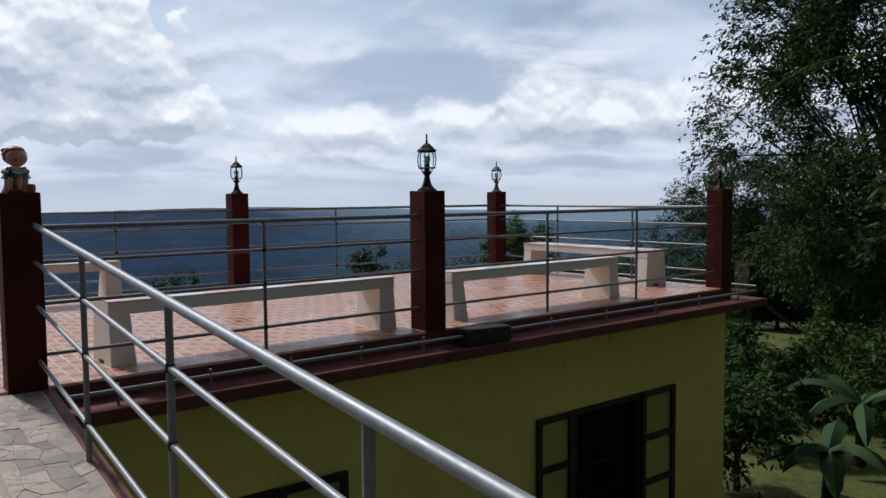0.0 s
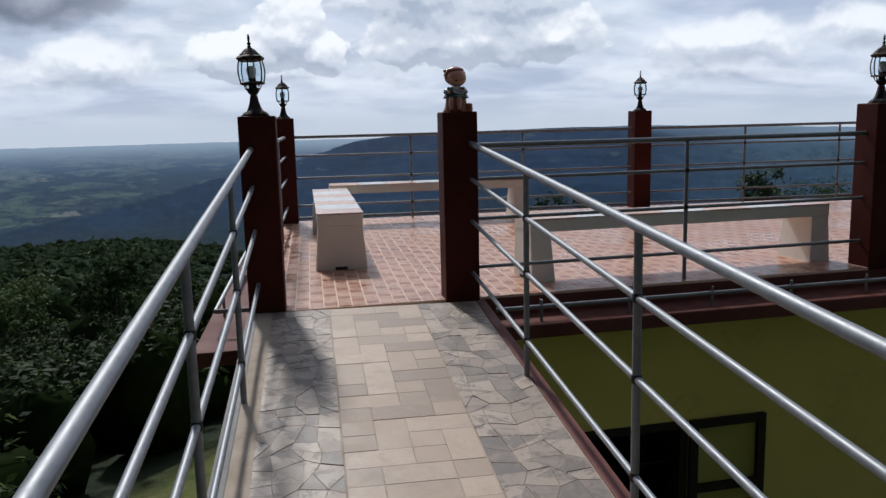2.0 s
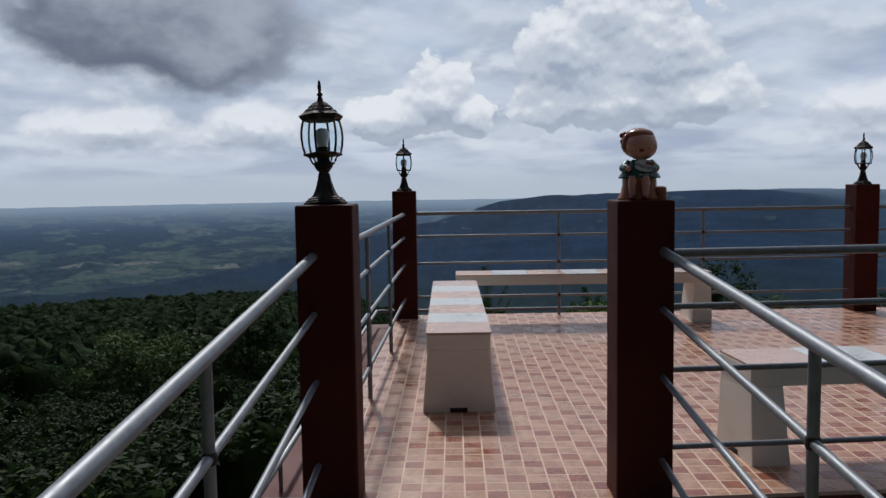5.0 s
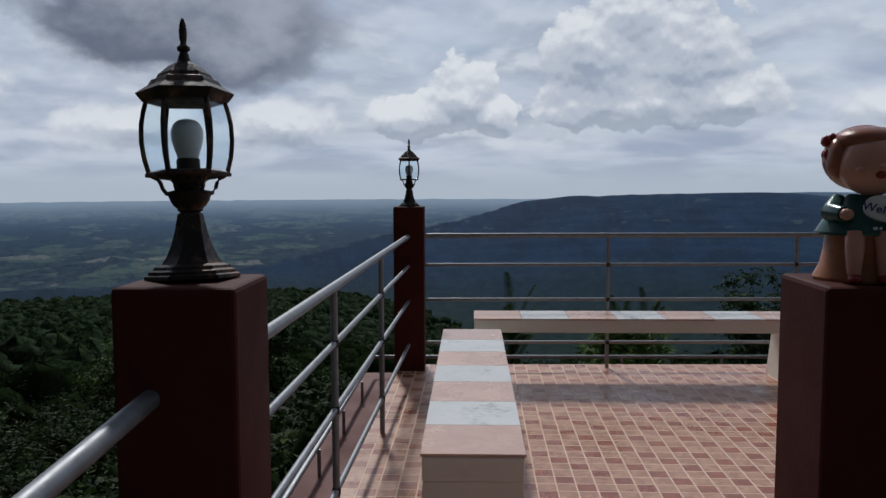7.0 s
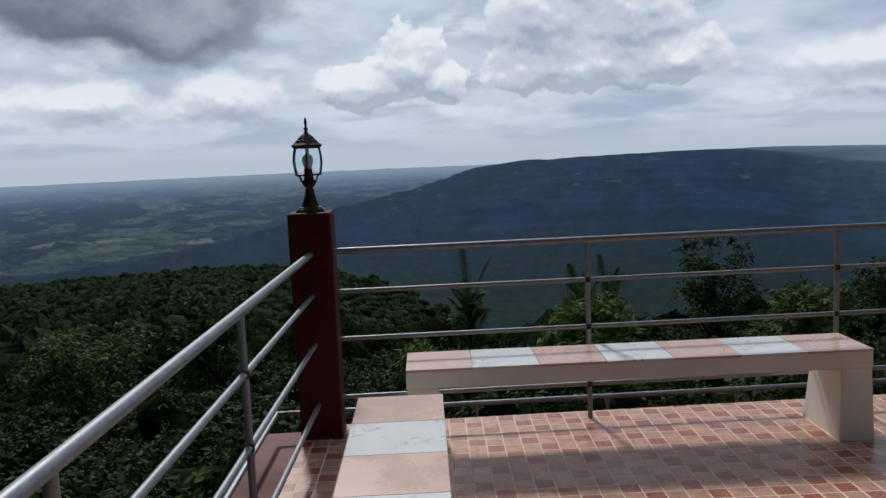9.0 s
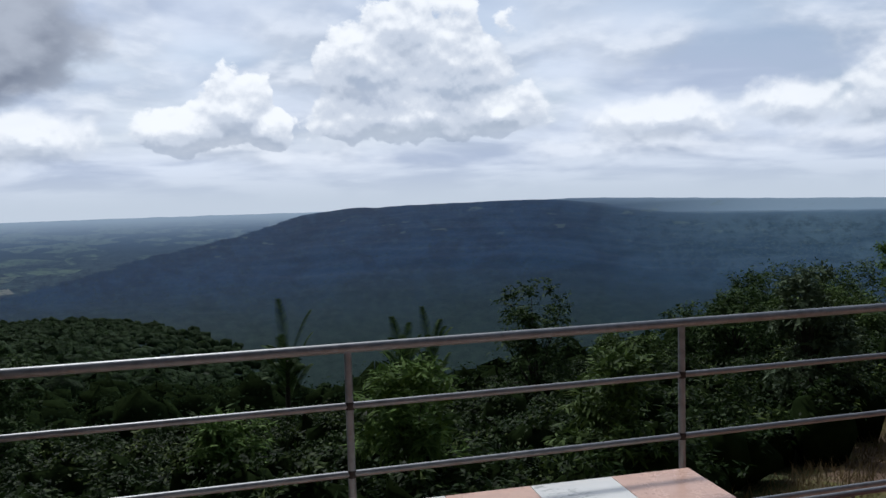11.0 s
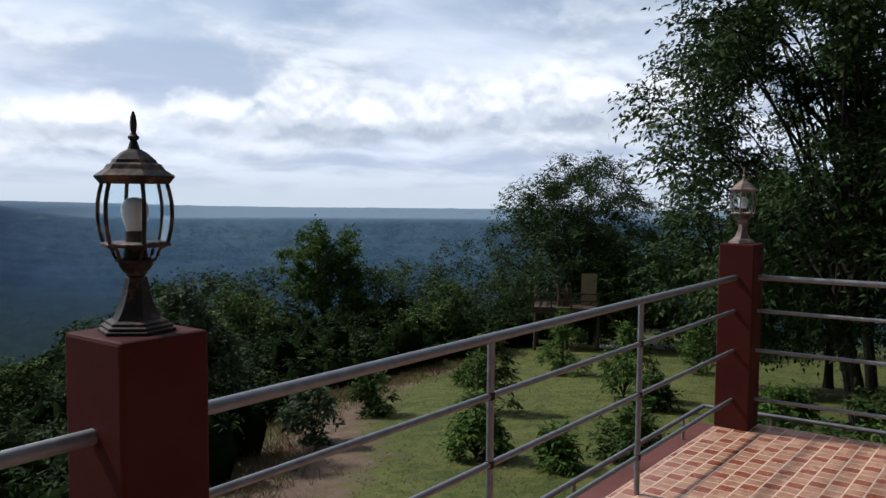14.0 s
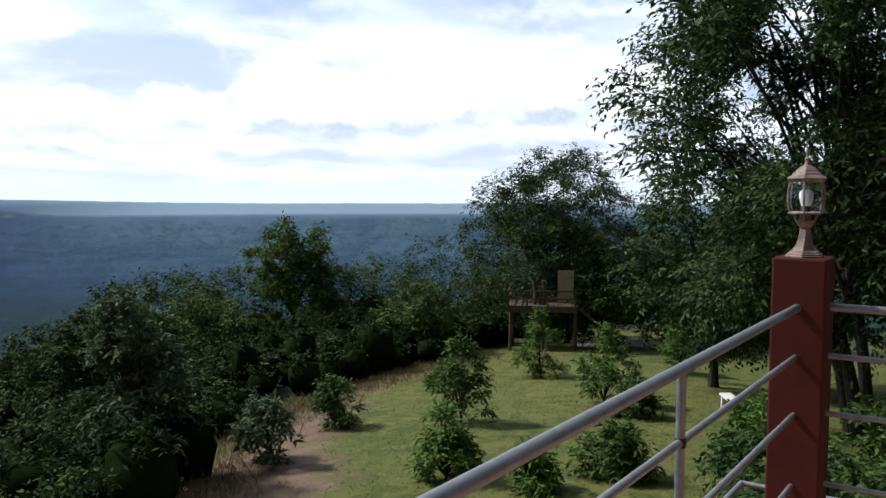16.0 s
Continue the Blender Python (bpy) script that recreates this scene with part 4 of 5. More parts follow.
# ---- benches ----
def bench(a, b, width, first, n, group_label):
    """A concrete slab bench from a to b along its outer edge, its top faced with alternating tiles."""
    a, b = Vector(a), Vector(b)
    L = (b - a).length
    yaw = math.degrees(math.atan2((b - a).y, (b - a).x))
    t = thing("bench", None, None, group_label, "bench", "terrace benches", at=pose(a.x, a.y, 0, 0, 0, yaw))
    mm = M()
    mm.box(0, 0, 0.398, L, width, 0.495)
    part("seat_slab", mm, bench_paint, t, bevel=0.006)
    for x0, s in ((0.0, 1), (L, -1)):
        lm = M()
        e, w = 0.032, 0.17
        xs = sorted((x0 + s * 0.004, x0 + s * w))
        xb = sorted((x0 - s * 0.0 + s * 0.0, x0 + s * (w + 0.03)))
        lm.prism([(xb[0], -e, -0.012), (xb[1], -e, -0.012), (xb[1], width + e, -0.012), (xb[0], width + e, -0.012)],
                 [(xs[0], 0.004, 0.398), (xs[1], 0.004, 0.398), (xs[1], width - 0.004, 0.398), (xs[0], width - 0.004, 0.398)])
        part("bench_leg", lm, bench_paint, t, bevel=0.006)
        ch = M()
        yc = width * 0.5
        ch.box(x0 + s * 0.0 - 0.004, yc - 0.05, -0.01, x0 + s * 0.0 + 0.004, yc + 0.06, 0.028)
        part("chipped_foot", ch, block_mat, t, "chipped corner of the foot")
    step = L / n
    for i in range(n):
        tm = M()
        tm.box(i * step + 0.0015, -0.006, 0.496, (i + 1) * step - 0.0015, width + 0.006, 0.508)
        pale = (i + first) % 2 == 0
        part("seat_tile", tm, marble_mat if pale else pink_tile, t, "white marbled tile" if pale else "pink glazed tile", bevel=0.0015)
    return t


BL_LABEL = "cream concrete bench topped with pink and marbled tiles"
bench((0.780, 1.39), (0.757, 4.05), 0.40, 1, 7, BL_LABEL)
bench((0.568, 4.50), (3.14, 4.515), 0.375, 1, 7, BL_LABEL)
bench((2.04, 0.40), (4.79, 0.62), 0.39, 1, 7, BL_LABEL)
bench((5.50, 0.62), (8.32, 0.90), 0.39, 1, 7, BL_LABEL)
bench((9.84, 1.40), (9.745, 3.92), 0.39, 1, 7, BL_LABEL)


# ---- lanterns ----
def hexring(r, z, n=6, turn=0.0):
    return [(r * math.cos(turn + 2 * math.pi * i / n), r * math.sin(turn + 2 * math.pi * i / n), z) for i in range(n)]


def lantern(mat, label, at):
    """A six-sided cast lantern: stepped foot, flared stem, cup, bulging cage, tiered roof, finial."""
    t = thing("pillar_lantern", None, None, label, "lantern", "pillar lanterns", at=at)
    mm = M()
    mm.loops([hexring(r, z) for r, z in ((0.098, 0), (0.098, 0.008), (0.090, 0.011), (0.090, 0.017), (0.080, 0.021), (0.078, 0.027), (0.064, 0.032))])
    part("foot", mm, mat, t, bevel=0.001)
    mm = M()
    mm.loops([hexring(r, z, 6, a) for r, z, a in ((0.064, 0.030, 0.0), (0.052, 0.048, 0.03), (0.042, 0.072, 0.08), (0.034, 0.100, 0.14), (0.029, 0.126, 0.19), (0.027, 0.137, 0.2), (0.020, 0.141, 0.2))])
    part("stem", mm, mat, t, bevel=0.001)
    mm = M()
    mm.lathe([(0.016, 0.139), (0.026, 0.144), (0.026, 0.148), (0.034, 0.156), (0.041, 0.168), (0.043, 0.176), (0.050, 0.178), (0.050, 0.183), (0.030, 0.188), (0.026, 0.215), (0.034, 0.219)], 24)
    part("cup", mm, mat, t, smooth=True)
    for i in range(6):
        a = math.pi / 3 * i
        mm = M()
        pts = [(0.047, 0.182), (0.054, 0.192), (0.057, 0.203), (0.062, 0.211), (0.074, 0.217)]
        mm.tube([(r * math.cos(a), r * math.sin(a), z) for r, z in pts], 0.0042, 8)
        part("bracket", mm, mat, t, smooth=True)
    mm = M()
    mm.loops([hexring(r, z) for r, z in ((0.074, 0.214), (0.088, 0.216), (0.088, 0.223), (0.080, 0.227))])
    part("lower_ring", mm, mat, t, bevel=0.001)
    prof = [(0.080, 0.226), (0.0875, 0.256), (0.0915, 0.290), (0.0905, 0.325), (0.0855, 0.352), (0.080, 0.372)]
    for i in range(6):
        a = math.pi / 3 * i
        mm = M()
        mm.tube([(r * math.cos(a), r * math.sin(a), z) for r, z in prof], 0.0052, 8)
        part("glazing_bar", mm, mat, t, smooth=True)
    for i in range(6):
        a, b = math.pi / 3 * i, math.pi / 3 * (i + 1)
        mm = M()
        vs, n = [], len(prof)
        for off in (0.0, -0.0022):
            for r, z in prof:
                for c in (a, b):
                    vs.append(((r + off) * math.cos(c), (r + off) * math.sin(c), z))
        fs = [(2 * j, 2 * j + 1, 2 * j + 3, 2 * j + 2) for j in range(n - 1)]
        fs += [(2 * n + 2 * j + 2, 2 * n + 2 * j + 3, 2 * n + 2 * j + 1, 2 * n + 2 * j) for j in range(n - 1)]
        k = 2 * n
        for j in range(n - 1):
            fs += [(2 * j, 2 * j + 2, k + 2 * j + 2, k + 2 * j), (2 * j + 3, 2 * j + 1, k + 2 * j + 1, k + 2 * j + 3)]
        fs += [(0, k, k + 1, 1), (k - 2, k - 1, 2 * k - 1, 2 * k - 2)]
        mm.add(vs, fs)
        g = part("pane", mm, pane_mat, t, "clear bent glass pane")
        g.visible_shadow = False
    mm = M()
    mm.lathe([(0.022, 0.222), (0.024, 0.226), (0.024, 0.252), (0.020, 0.256)], 18)
    part("bulb_socket", mm, block_mat, t, smooth=True)
    mm = M()
    mm.lathe([(0.021, 0.252), (0.023, 0.262), (0.027, 0.275), (0.0315, 0.290), (0.0335, 0.304), (0.0325, 0.316), (0.027, 0.328), (0.018, 0.335), (0.008, 0.338), (0.001, 0.3385)], 24)
    part("bulb", mm, bulb_mat, t, "opal white light bulb", smooth=True)
    mm = M()
    mm.loops([hexring(r, z) for r, z in ((0.080, 0.372), (0.087, 0.373), (0.099, 0.388), (0.101, 0.392), (0.076, 0.408), (0.068, 0.420), (0.058, 0.424), (0.054, 0.432), (0.034, 0.449), (0.018, 0.458), (0.010, 0.461))])
    part("roof", mm, mat, t, bevel=0.001)
    mm = M()
    mm.lathe([(0.016, 0.456), (0.013, 0.464), (0.010, 0.474), (0.008, 0.480), (0.013, 0.484), (0.0135, 0.490), (0.008, 0.495), (0.006, 0.500), (0.0075, 0.507), (0.0085, 0.522), (0.007, 0.537), (0.004, 0.548), (0.001, 0.553)], 16)
    part("finial", mm, mat, t, smooth=True)
    return t


DARK_LAMP = "dark bronze six-sided lantern with clear panes on a pillar"
lantern(bronze_mat, DARK_LAMP, pose(PL[0] - 0.012, PL[1] + 0.030, H, -4.5, -2.4, 0) @ pose(0, 0, 0, 0, 0, 20) @ Matrix.Scale(1.012, 4))
for p, turn in ((FM, 10), (BL, 35), (BM, 12)):
    lantern(bronze_mat, DARK_LAMP, pose(p[0], p[1], H, 0, 0, turn))
lantern(faded_mat, "faded pinkish bronze six-sided lantern on the corner pillar", pose(BR[0], BR[1], H, 0, 0, 5))
lantern(bronze_mat, DARK_LAMP, pose(FR[0], FR[1], H, 0, 0, 25))


# ---- the greeting figurine ----
def figurine():
    skin = paint("glazed_pink_clay", (0.66, 0.34, 0.26), (0.60, 0.29, 0.22), 0.22, 8.0, 0.05, (0.4, 0.15, 0.1), 0.2)
    hair = paint("glazed_brown_clay", (0.36, 0.135, 0.075), (0.29, 0.10, 0.055), 0.22, 10.0, 0.25)
    coat = paint("glazed_green_clay", (0.030, 0.085, 0.075), (0.05, 0.12, 0.11), 0.25, 9.0, 0.1, (0.5, 0.55, 0.52), 0.3)
    stump = paint("glazed_orange_clay", (0.46, 0.185, 0.085), (0.33, 0.115, 0.05), 0.3, 9.0, 0.25)
    board = paint("glazed_white_clay", (0.72, 0.74, 0.76), (0.66, 0.68, 0.70), 0.25, 9.0, 0.05)
    ink = paint("blue_ink", (0.02, 0.04, 0.20), (0.02, 0.03, 0.15), 0.5)
    red = paint("glazed_red_clay", (0.30, 0.04, 0.03), (0.24, 0.03, 0.025), 0.3)
    mm = M()
    mm.lathe([(0.086, 0), (0.088, 0.006), (0.076, 0.03), (0.070, 0.06), (0.068, 0.10), (0.05, 0.11)], 28, 3, squash=(1.0, 0.8))
    mm.lathe([(0.024, 0), (0.026, 0.02), (0.024, 0.05), (0.012, 0.055)], 16, 3, at=(0.085, -0.01, 0))
    mm.lathe([(0.084, 0.088), (0.086, 0.093), (0.066, 0.125), (0.048, 0.150), (0.030, 0.165)], 28, 2, squash=(1.0, 0.85))
    mm.ball((0.008, -0.026, 0.220), (0.064, 0.060, 0.058), 34, 22, 0)
    mm.ball((-0.004, 0.008, 0.233), (0.072, 0.064, 0.063), 34, 22, 1)
    mm.ball((0.000, -0.014, 0.266), (0.058, 0.054, 0.026), 28, 14, 1)
    mm.ball((-0.053, -0.014, 0.232), (0.020, 0.034, 0.040), 20, 14, 1)
    for s in (-1, 1):
        arc = [(0.010 + s * 0.026 + 0.011 * math.cos(q), -0.0835 + 0.004 * abs(s), 0.226 + 0.007 * math.sin(q)) for q in [math.pi * j / 6 for j in range(7)]]
        mm.tube([(x, y - 0.001 + 22 * (x - 0.008) ** 2 * 0.4, z) for x, y, z in arc], 0.0016, 6, 7)
        mm.ball((0.010 + s * 0.032, -0.076, 0.208), (0.010, 0.006, 0.008), 12, 8, 0)
    mm.ball((0.010, -0.0815, 0.201), (0.010, 0.0055, 0.0075), 16, 10, 6)
    for i in range(9):
        a = 2 * math.pi * i / 9
        mm.ball((-0.066 + 0.006 * math.cos(a), -0.004 + 0.013 * math.sin(a), 0.250 + 0.020 * math.cos(a * 2)), (0.009, 0.009, 0.011), 12, 8, 6)
    mm.ball((0.010, -0.087, 0.216), (0.006, 0.005, 0.005), 12, 8, 0)
    for s in (-1, 1):
        mm.tube([(s * 0.045, 0.0, 0.150), (s * 0.062, -0.030, 0.130), (s * 0.045, -0.062, 0.128)], [0.017, 0.019, 0.015], 12, 2)
        mm.ball((s * 0.042, -0.068, 0.128), (0.013, 0.012, 0.011), 14, 8, 0)
        mm.tube([(s * 0.024, -0.055, 0.092), (s * 0.026, -0.068, 0.060), (s * 0.026, -0.070, 0.016)], [0.018, 0.017, 0.012], 14, 0)
        mm.ball((s * 0.026, -0.076, 0.009), (0.014, 0.019, 0.010), 14, 8, 6)
    tip = pose(0.026, -0.074, 0.137, 0, 9, 0)
    ring = [(0.045 * math.cos(t) * (1 + 0.05 * math.cos(3 * t)), 0, 0.023 * math.sin(t)) for t in [2 * math.pi * i / 28 for i in range(28)]]
    mm.prism([tip @ Vector(p) for p in ring], [tip @ Vector((x, y - 0.008, z + 0.003)) for x, y, z in ring], 4)
    for i in range(8):
        mm.ball(tip @ Vector((0.004 + 0.008 * (i % 4), -0.009, 0.010 + 0.006 * (i // 4))), (0.004, 0.002, 0.0035), 8, 6, 6)
    for i, wd in enumerate((0.007, 0.004, 0.008, 0.005, 0.007)):
        x = 0.002 + 0.011 * i
        mm.box(x, -0.0755 + 0.0006 * i, 0.1005, x + wd, -0.0715 + 0.0006 * i, 0.1055, 4)
    cu = bpy.data.curves.new("word", "FONT")
    cu.body, cu.size, cu.extrude, cu.align_x, cu.align_y, cu.resolution_u = "Welcome", 0.0225, 0.0008, "CENTER", "CENTER", 3
    word = bpy.data.objects.new("word", cu)
    scene.collection.objects.link(word)
    me = bpy.data.meshes.new_from_object(word.evaluated_get(bpy.context.evaluated_depsgraph_get()))
    tm = tip @ pose(-0.001, -0.0095, -0.003, 86, 0, 0) @ pose(0, 0, 0, 0, 0, -5)
    mm.add([tm @ v.co for v in me.vertices], [tuple(p.vertices) for p in me.polygons], 5)
    bpy.data.objects.remove(word)
    return mm.mesh("figurine", [skin, hair, coat, stump, board, ink, red, block_mat], True)


thing("figurine", figurine(), None, "glazed clay figurine on a stump holding a greeting board", "figurine", at=pose(PD[0] - 0.004, PD[1], H, 0, 0, -14) @ Matrix.Scale(1.08, 4))

# dark block left lying on the front ledge
m = M()
m.prism([(0, 0, 0), (0.62, 0, 0), (0.62, 0.20, 0), (0, 0.20, 0)], [(0.0, 0.01, 0.17), (0.61, 0.0, 0.15), (0.62, 0.19, 0.155), (0.01, 0.2, 0.17)])
thing("timber_block", m, block_mat, "dark weathered timber block lying on the brown ledge", "block", bevel=0.015, at=Matrix.Translation(front(5.16, 0.42, -0.152)) @ pose(0, 0, 0, 0, 0, 4))

# ---- plants ----
RNG = np.random.default_rng(11)


def gz(x, y):
    return float(ground_z(x, y))


def tree(name, x, y, height, crown, clumps, per, leaf, mat, label, category="tree", stems=1, trunk=0.16, low=0.35, seed=1, width=0.45, rough=0.34, group="", lean=0.0, base=None, limbs=14, core=0.28, taper=0.0, spread=0.10, airy=-0.10, lump=2.2, sprays=None):
    """A trunk with forking limbs and a crown of leafy clumps at their ends. crown: its half widths and half height."""
    rng = np.random.default_rng(seed)
    z0 = (gz(x, y) if base is None else base) - 0.05
    t = thing(name, None, None, label, category, group, at=Matrix.Translation((x, y, z0)))
    cz = height - crown[2]
    ends = []
    for i in range(clumps):
        for _ in range(30):
            d = rng.normal(size=3)
            d /= np.linalg.norm(d)
            r = rng.random() ** 0.4
            slim = 1 - taper * (0.5 + 0.5 * d[2] * r) ** 1.3
            p = np.array([d[0] * crown[0] * r * slim + lean * height, d[1] * crown[1] * r * slim, cz + d[2] * crown[2] * r])
            gap = noise.noise(Vector(p * (lump / min(crown))) + Vector((seed * 3.1, 0, 0)))
            if p[2] > height * low * (0.8 + 0.4 * rng.random()) and gap > airy:
                break
        ends.append(p)
    wood = M()
    for s in range(stems):
        a = 2 * math.pi * s / max(stems, 1) + rng.random()
        sp = spread * crown[0] * (stems > 1)
        mine = ends[s::stems]
        top = np.mean(mine, axis=0) * np.array([1, 1, 1.05])
        b0 = np.array([math.cos(a) * sp * 0.35, math.sin(a) * sp * 0.35, 0])
        mid = b0 * 2.0 + np.array([0, 0, height * low * 0.9])
        pts = [b0, b0 * 1.4 + [0, 0, height * low * 0.45], mid, (mid + top) / 2 + rng.normal(size=3) * 0.03 * height, top]
        r0 = trunk / (1 + 0.35 * (stems - 1))
        wood.tube(pts, [r0 * 1.25, r0, r0 * 0.85, r0 * 0.5, r0 * 0.15], 9)
        for e in mine[: limbs]:
            f = rng.random() * 0.7
            st = np.array(mid) * (1 - f) + np.array(pts[3]) * f
            k = st * 0.45 + e * 0.55 + np.array([0, 0, 0.06 * height * rng.random()])
            wood.tube([st, k, e], [r0 * 0.42, r0 * 0.25, r0 * 0.07], 6)
    part("trunk", wood, bark, t, smooth=True)
    rc = rough * min(crown)
    blobs = [(*e, *(rc * (0.75 + 0.6 * rng.random()) * np.array([1.15, 1.15, 0.8])), per * (0.7 + 0.6 * rng.random())) for e in ends]
    if sprays:
        quads = spray_quads(rng, ends, (lean * height, 0, cz - crown[2] * 0.5), sprays[0], sprays[1], sprays[2], leaf, width, sprays[3])
    else:
        quads = leaf_quads(rng, blobs, leaf, width)
    crown_ob = part("crown", quads_mesh("crown", quads, mat), mat, t)
    # dark lumps added as the shade within the crown
    if core:
        tagged(part("twig_mass", cores("twig_mass", blobs, inner_shade_mat, core), inner_shade_mat, crown_ob), "", "", "", "stuff")
    return t


# the big spreading tree beside the house, and the round one over the hut
tree("shade_tree", 32.6, 7.6, 19.5, (10.6, 9.0, 8.4), 440, 0, 0.22, shade_leaf, "tall spreading dark green tree with several stems", stems=6, trunk=0.52, low=0.20, seed=3, rough=0.10, limbs=20, core=0.0, taper=0.42, spread=0.24, airy=0.06, lump=3.2, width=0.38, sprays=(1.15, 44, 9, 0.35))
tree("shade_tree", 37.5, 0.0, 13.5, (6.0, 6.0, 5.8), 200, 0, 0.24, dark_leaf, "dense dark tree standing behind the house", stems=3, trunk=0.4, low=0.18, seed=4, rough=0.15, core=0.0, sprays=(1.0, 20, 7, 0.4))
tree("shade_tree", 56.2, 30.6, 13.4, (10.6, 6.8, 6.5), 420, 0, 0.19, shade_leaf, "broad round tree growing over the wooden hut", stems=3, trunk=0.4, low=0.13, seed=5, rough=0.15, core=0.0, taper=0.22, airy=-0.30, width=0.46, sprays=(0.95, 35, 7, 0.3))
tree("shade_tree", 54.0, 55.5, 10.8, (3.8, 3.5, 4.4), 110, 0, 0.27, bright_leaf, "fresh green rounded tree at the wood's edge", trunk=0.2, low=0.2, seed=6, rough=0.24, core=0.0, airy=-0.05, sprays=(0.85, 34, 7, 0.25))
tree("shade_tree", 40.0, 15.0, 9.6, (3.9, 3.8, 4.0), 110, 0, 0.22, shade_leaf, "dense dark tree between the hut and the house", trunk=0.2, low=0.12, seed=7, rough=0.24, core=0.0, sprays=(0.85, 30, 8, 0.4))
tree("shade_tree", 45.0, 12.0, 10.5, (4.4, 4.2, 4.4), 120, 0, 0.23, dark_leaf, "dense dark tree between the hut and the house", trunk=0.22, low=0.12, seed=8, rough=0.24, core=0.0, sprays=(0.9, 30, 8, 0.4))
# dark trees behind the coffee
for i, (x, y, h, r, mt) in enumerate(((45, 60, 7.5, 3.6, dark_leaf), (48.5, 57, 6.5, 3.2, tree_leaf), (58, 55, 7.5, 3.6, dark_leaf), (61, 51, 7.0, 3.6, tree_leaf), (65, 48, 8.0, 4.0, dark_leaf), (66, 42, 8.0, 4.2, dark_leaf),
                                      (70, 39, 9.0, 4.6, tree_leaf), (41, 62, 6.0, 3.0, tree_leaf), (34.5, 51.0, 6.2, 2.2, dark_leaf), (28.6, 48.7, 4.8, 2.0, dark_leaf), (25.8, 39.3, 5.6, 1.9, dark_leaf), (16.4, 45.0, 8.2, 2.2, dark_leaf), (38.5, 47, 4.5, 2.2, tree_leaf), (42, 52, 5.5, 2.4, tree_leaf),
                                      (66, 25, 10, 5, dark_leaf), (72, 20, 11, 5, tree_leaf), (60, 17, 8, 4.5, dark_leaf), (75, 30, 11, 5, dark_leaf), (58, 8, 9, 4.5, tree_leaf), (51.0, 25.4, 5.8, 2.3, dark_leaf), (52.8, 28.6, 6.6, 2.6, dark_leaf), (55.5, 22.6, 5.0, 2.4, tree_leaf), (43.4, 33.6, 4.6, 2.2, tree_leaf), (50, -2, 9, 4.5, dark_leaf), (45, -9, 9, 5, tree_leaf),
                                      (-10.2, 39.8, 6.7, 1.7, dark_leaf), (-14.9, 36.1, 5.6, 2.6, tree_leaf), (-27, 34, 5, 2.4, dark_leaf), (21.5, 43, 4.6, 1.9, tree_leaf), (30.5, 42, 4.5, 1.8, tree_leaf))):
    tree("wood_edge_tree", x, y, h, (r * 1.08, r * 1.08, h * 0.46), 56, 0, 0.26, mt, "dark green bushy tree at the edge of the woods", trunk=0.16, low=0.12, seed=20 + i, rough=0.34, core=0.0, width=0.42, sprays=(0.36 * r, 17, 7, 0.3), group="trees at the wood's edge")
# young fruit trees on the lawn
for i, (x, y, h, r) in enumerate(((38.3, 22.5, 3.1, 1.45), (26.9, 19.1, 2.9, 1.15), (32.0, 16.4, 3.0, 1.35), (20.9, 15.4, 1.75, 0.85), (24.9, 22.9, 1.7, 1.05), (43.8, 17.8, 2.7, 1.4), (53.0, 19.0, 3.0, 1.4), (23.3, 12.1, 1.3, 1.1),
                                  (28.8, 9.7, 1.6, 1.0), (31.0, 11.0, 1.0, 0.7), (30.5, 14.6, 1.2, 0.9), (34.0, 25.0, 1.3, 0.8), (21.2, 13.0, 1.0, 0.6))):
    tree("young_tree", x, y, h, (r, r, h * 0.52), 36, 0, 0.20, (bright_leaf, tree_leaf, bright_leaf)[i % 3], "small leafy young fruit tree on the lawn", trunk=0.04, low=0.06, seed=60 + i, width=0.30, rough=0.20, core=0.0, limbs=60, taper=0.80, airy=-0.05, lump=1.6, group="young trees on the lawn", sprays=(0.34 + 0.05 * r, 13, 7, 0.25))
tree("sapling", 17.3, 22.6, 5.6, (1.45, 1.4, 2.1), 60, 0, 0.19, silver_leaf, "slender grey-green sapling beside the soil track", trunk=0.06, low=0.32, seed=80, rough=0.2, core=0.0, taper=0.45, limbs=60, airy=0.0, width=0.4, sprays=(0.42, 16, 8, 0.35))
tree("sapling", 20.5, 21.0, 2.0, (1.0, 0.9, 0.9), 22, 0, 0.2, silver_leaf, "low grey-green bush beside the soil track", trunk=0.03, low=0.1, seed=81, rough=0.3, core=0.0, sprays=(0.4, 12, 7, 0.3))
# pale-tipped shrubs by the back railing, as seen over the bench
for i, (x, y, h, r) in enumerate(((4.5, 19.5, 4.4, 1.1), (8.9, 18.4, 3.9, 1.2), (0.4, 24.0, 3.2, 1.3), (6.0, 26.0, 3.6, 1.4))):
    tree("tall_shrub", x, y, h, (r * 1.15, r * 1.15, h * 0.48), 46, 0, 0.27, bright_leaf if i % 2 == 0 else tree_leaf, "tall leafy shrub with pale new shoots", "shrub", trunk=0.05, low=0.10, seed=90 + i, width=0.26, rough=0.3, core=0.0, taper=0.35, airy=0.0, sprays=(0.46, 14, 8, 0.2), group="shrubs behind the railing")


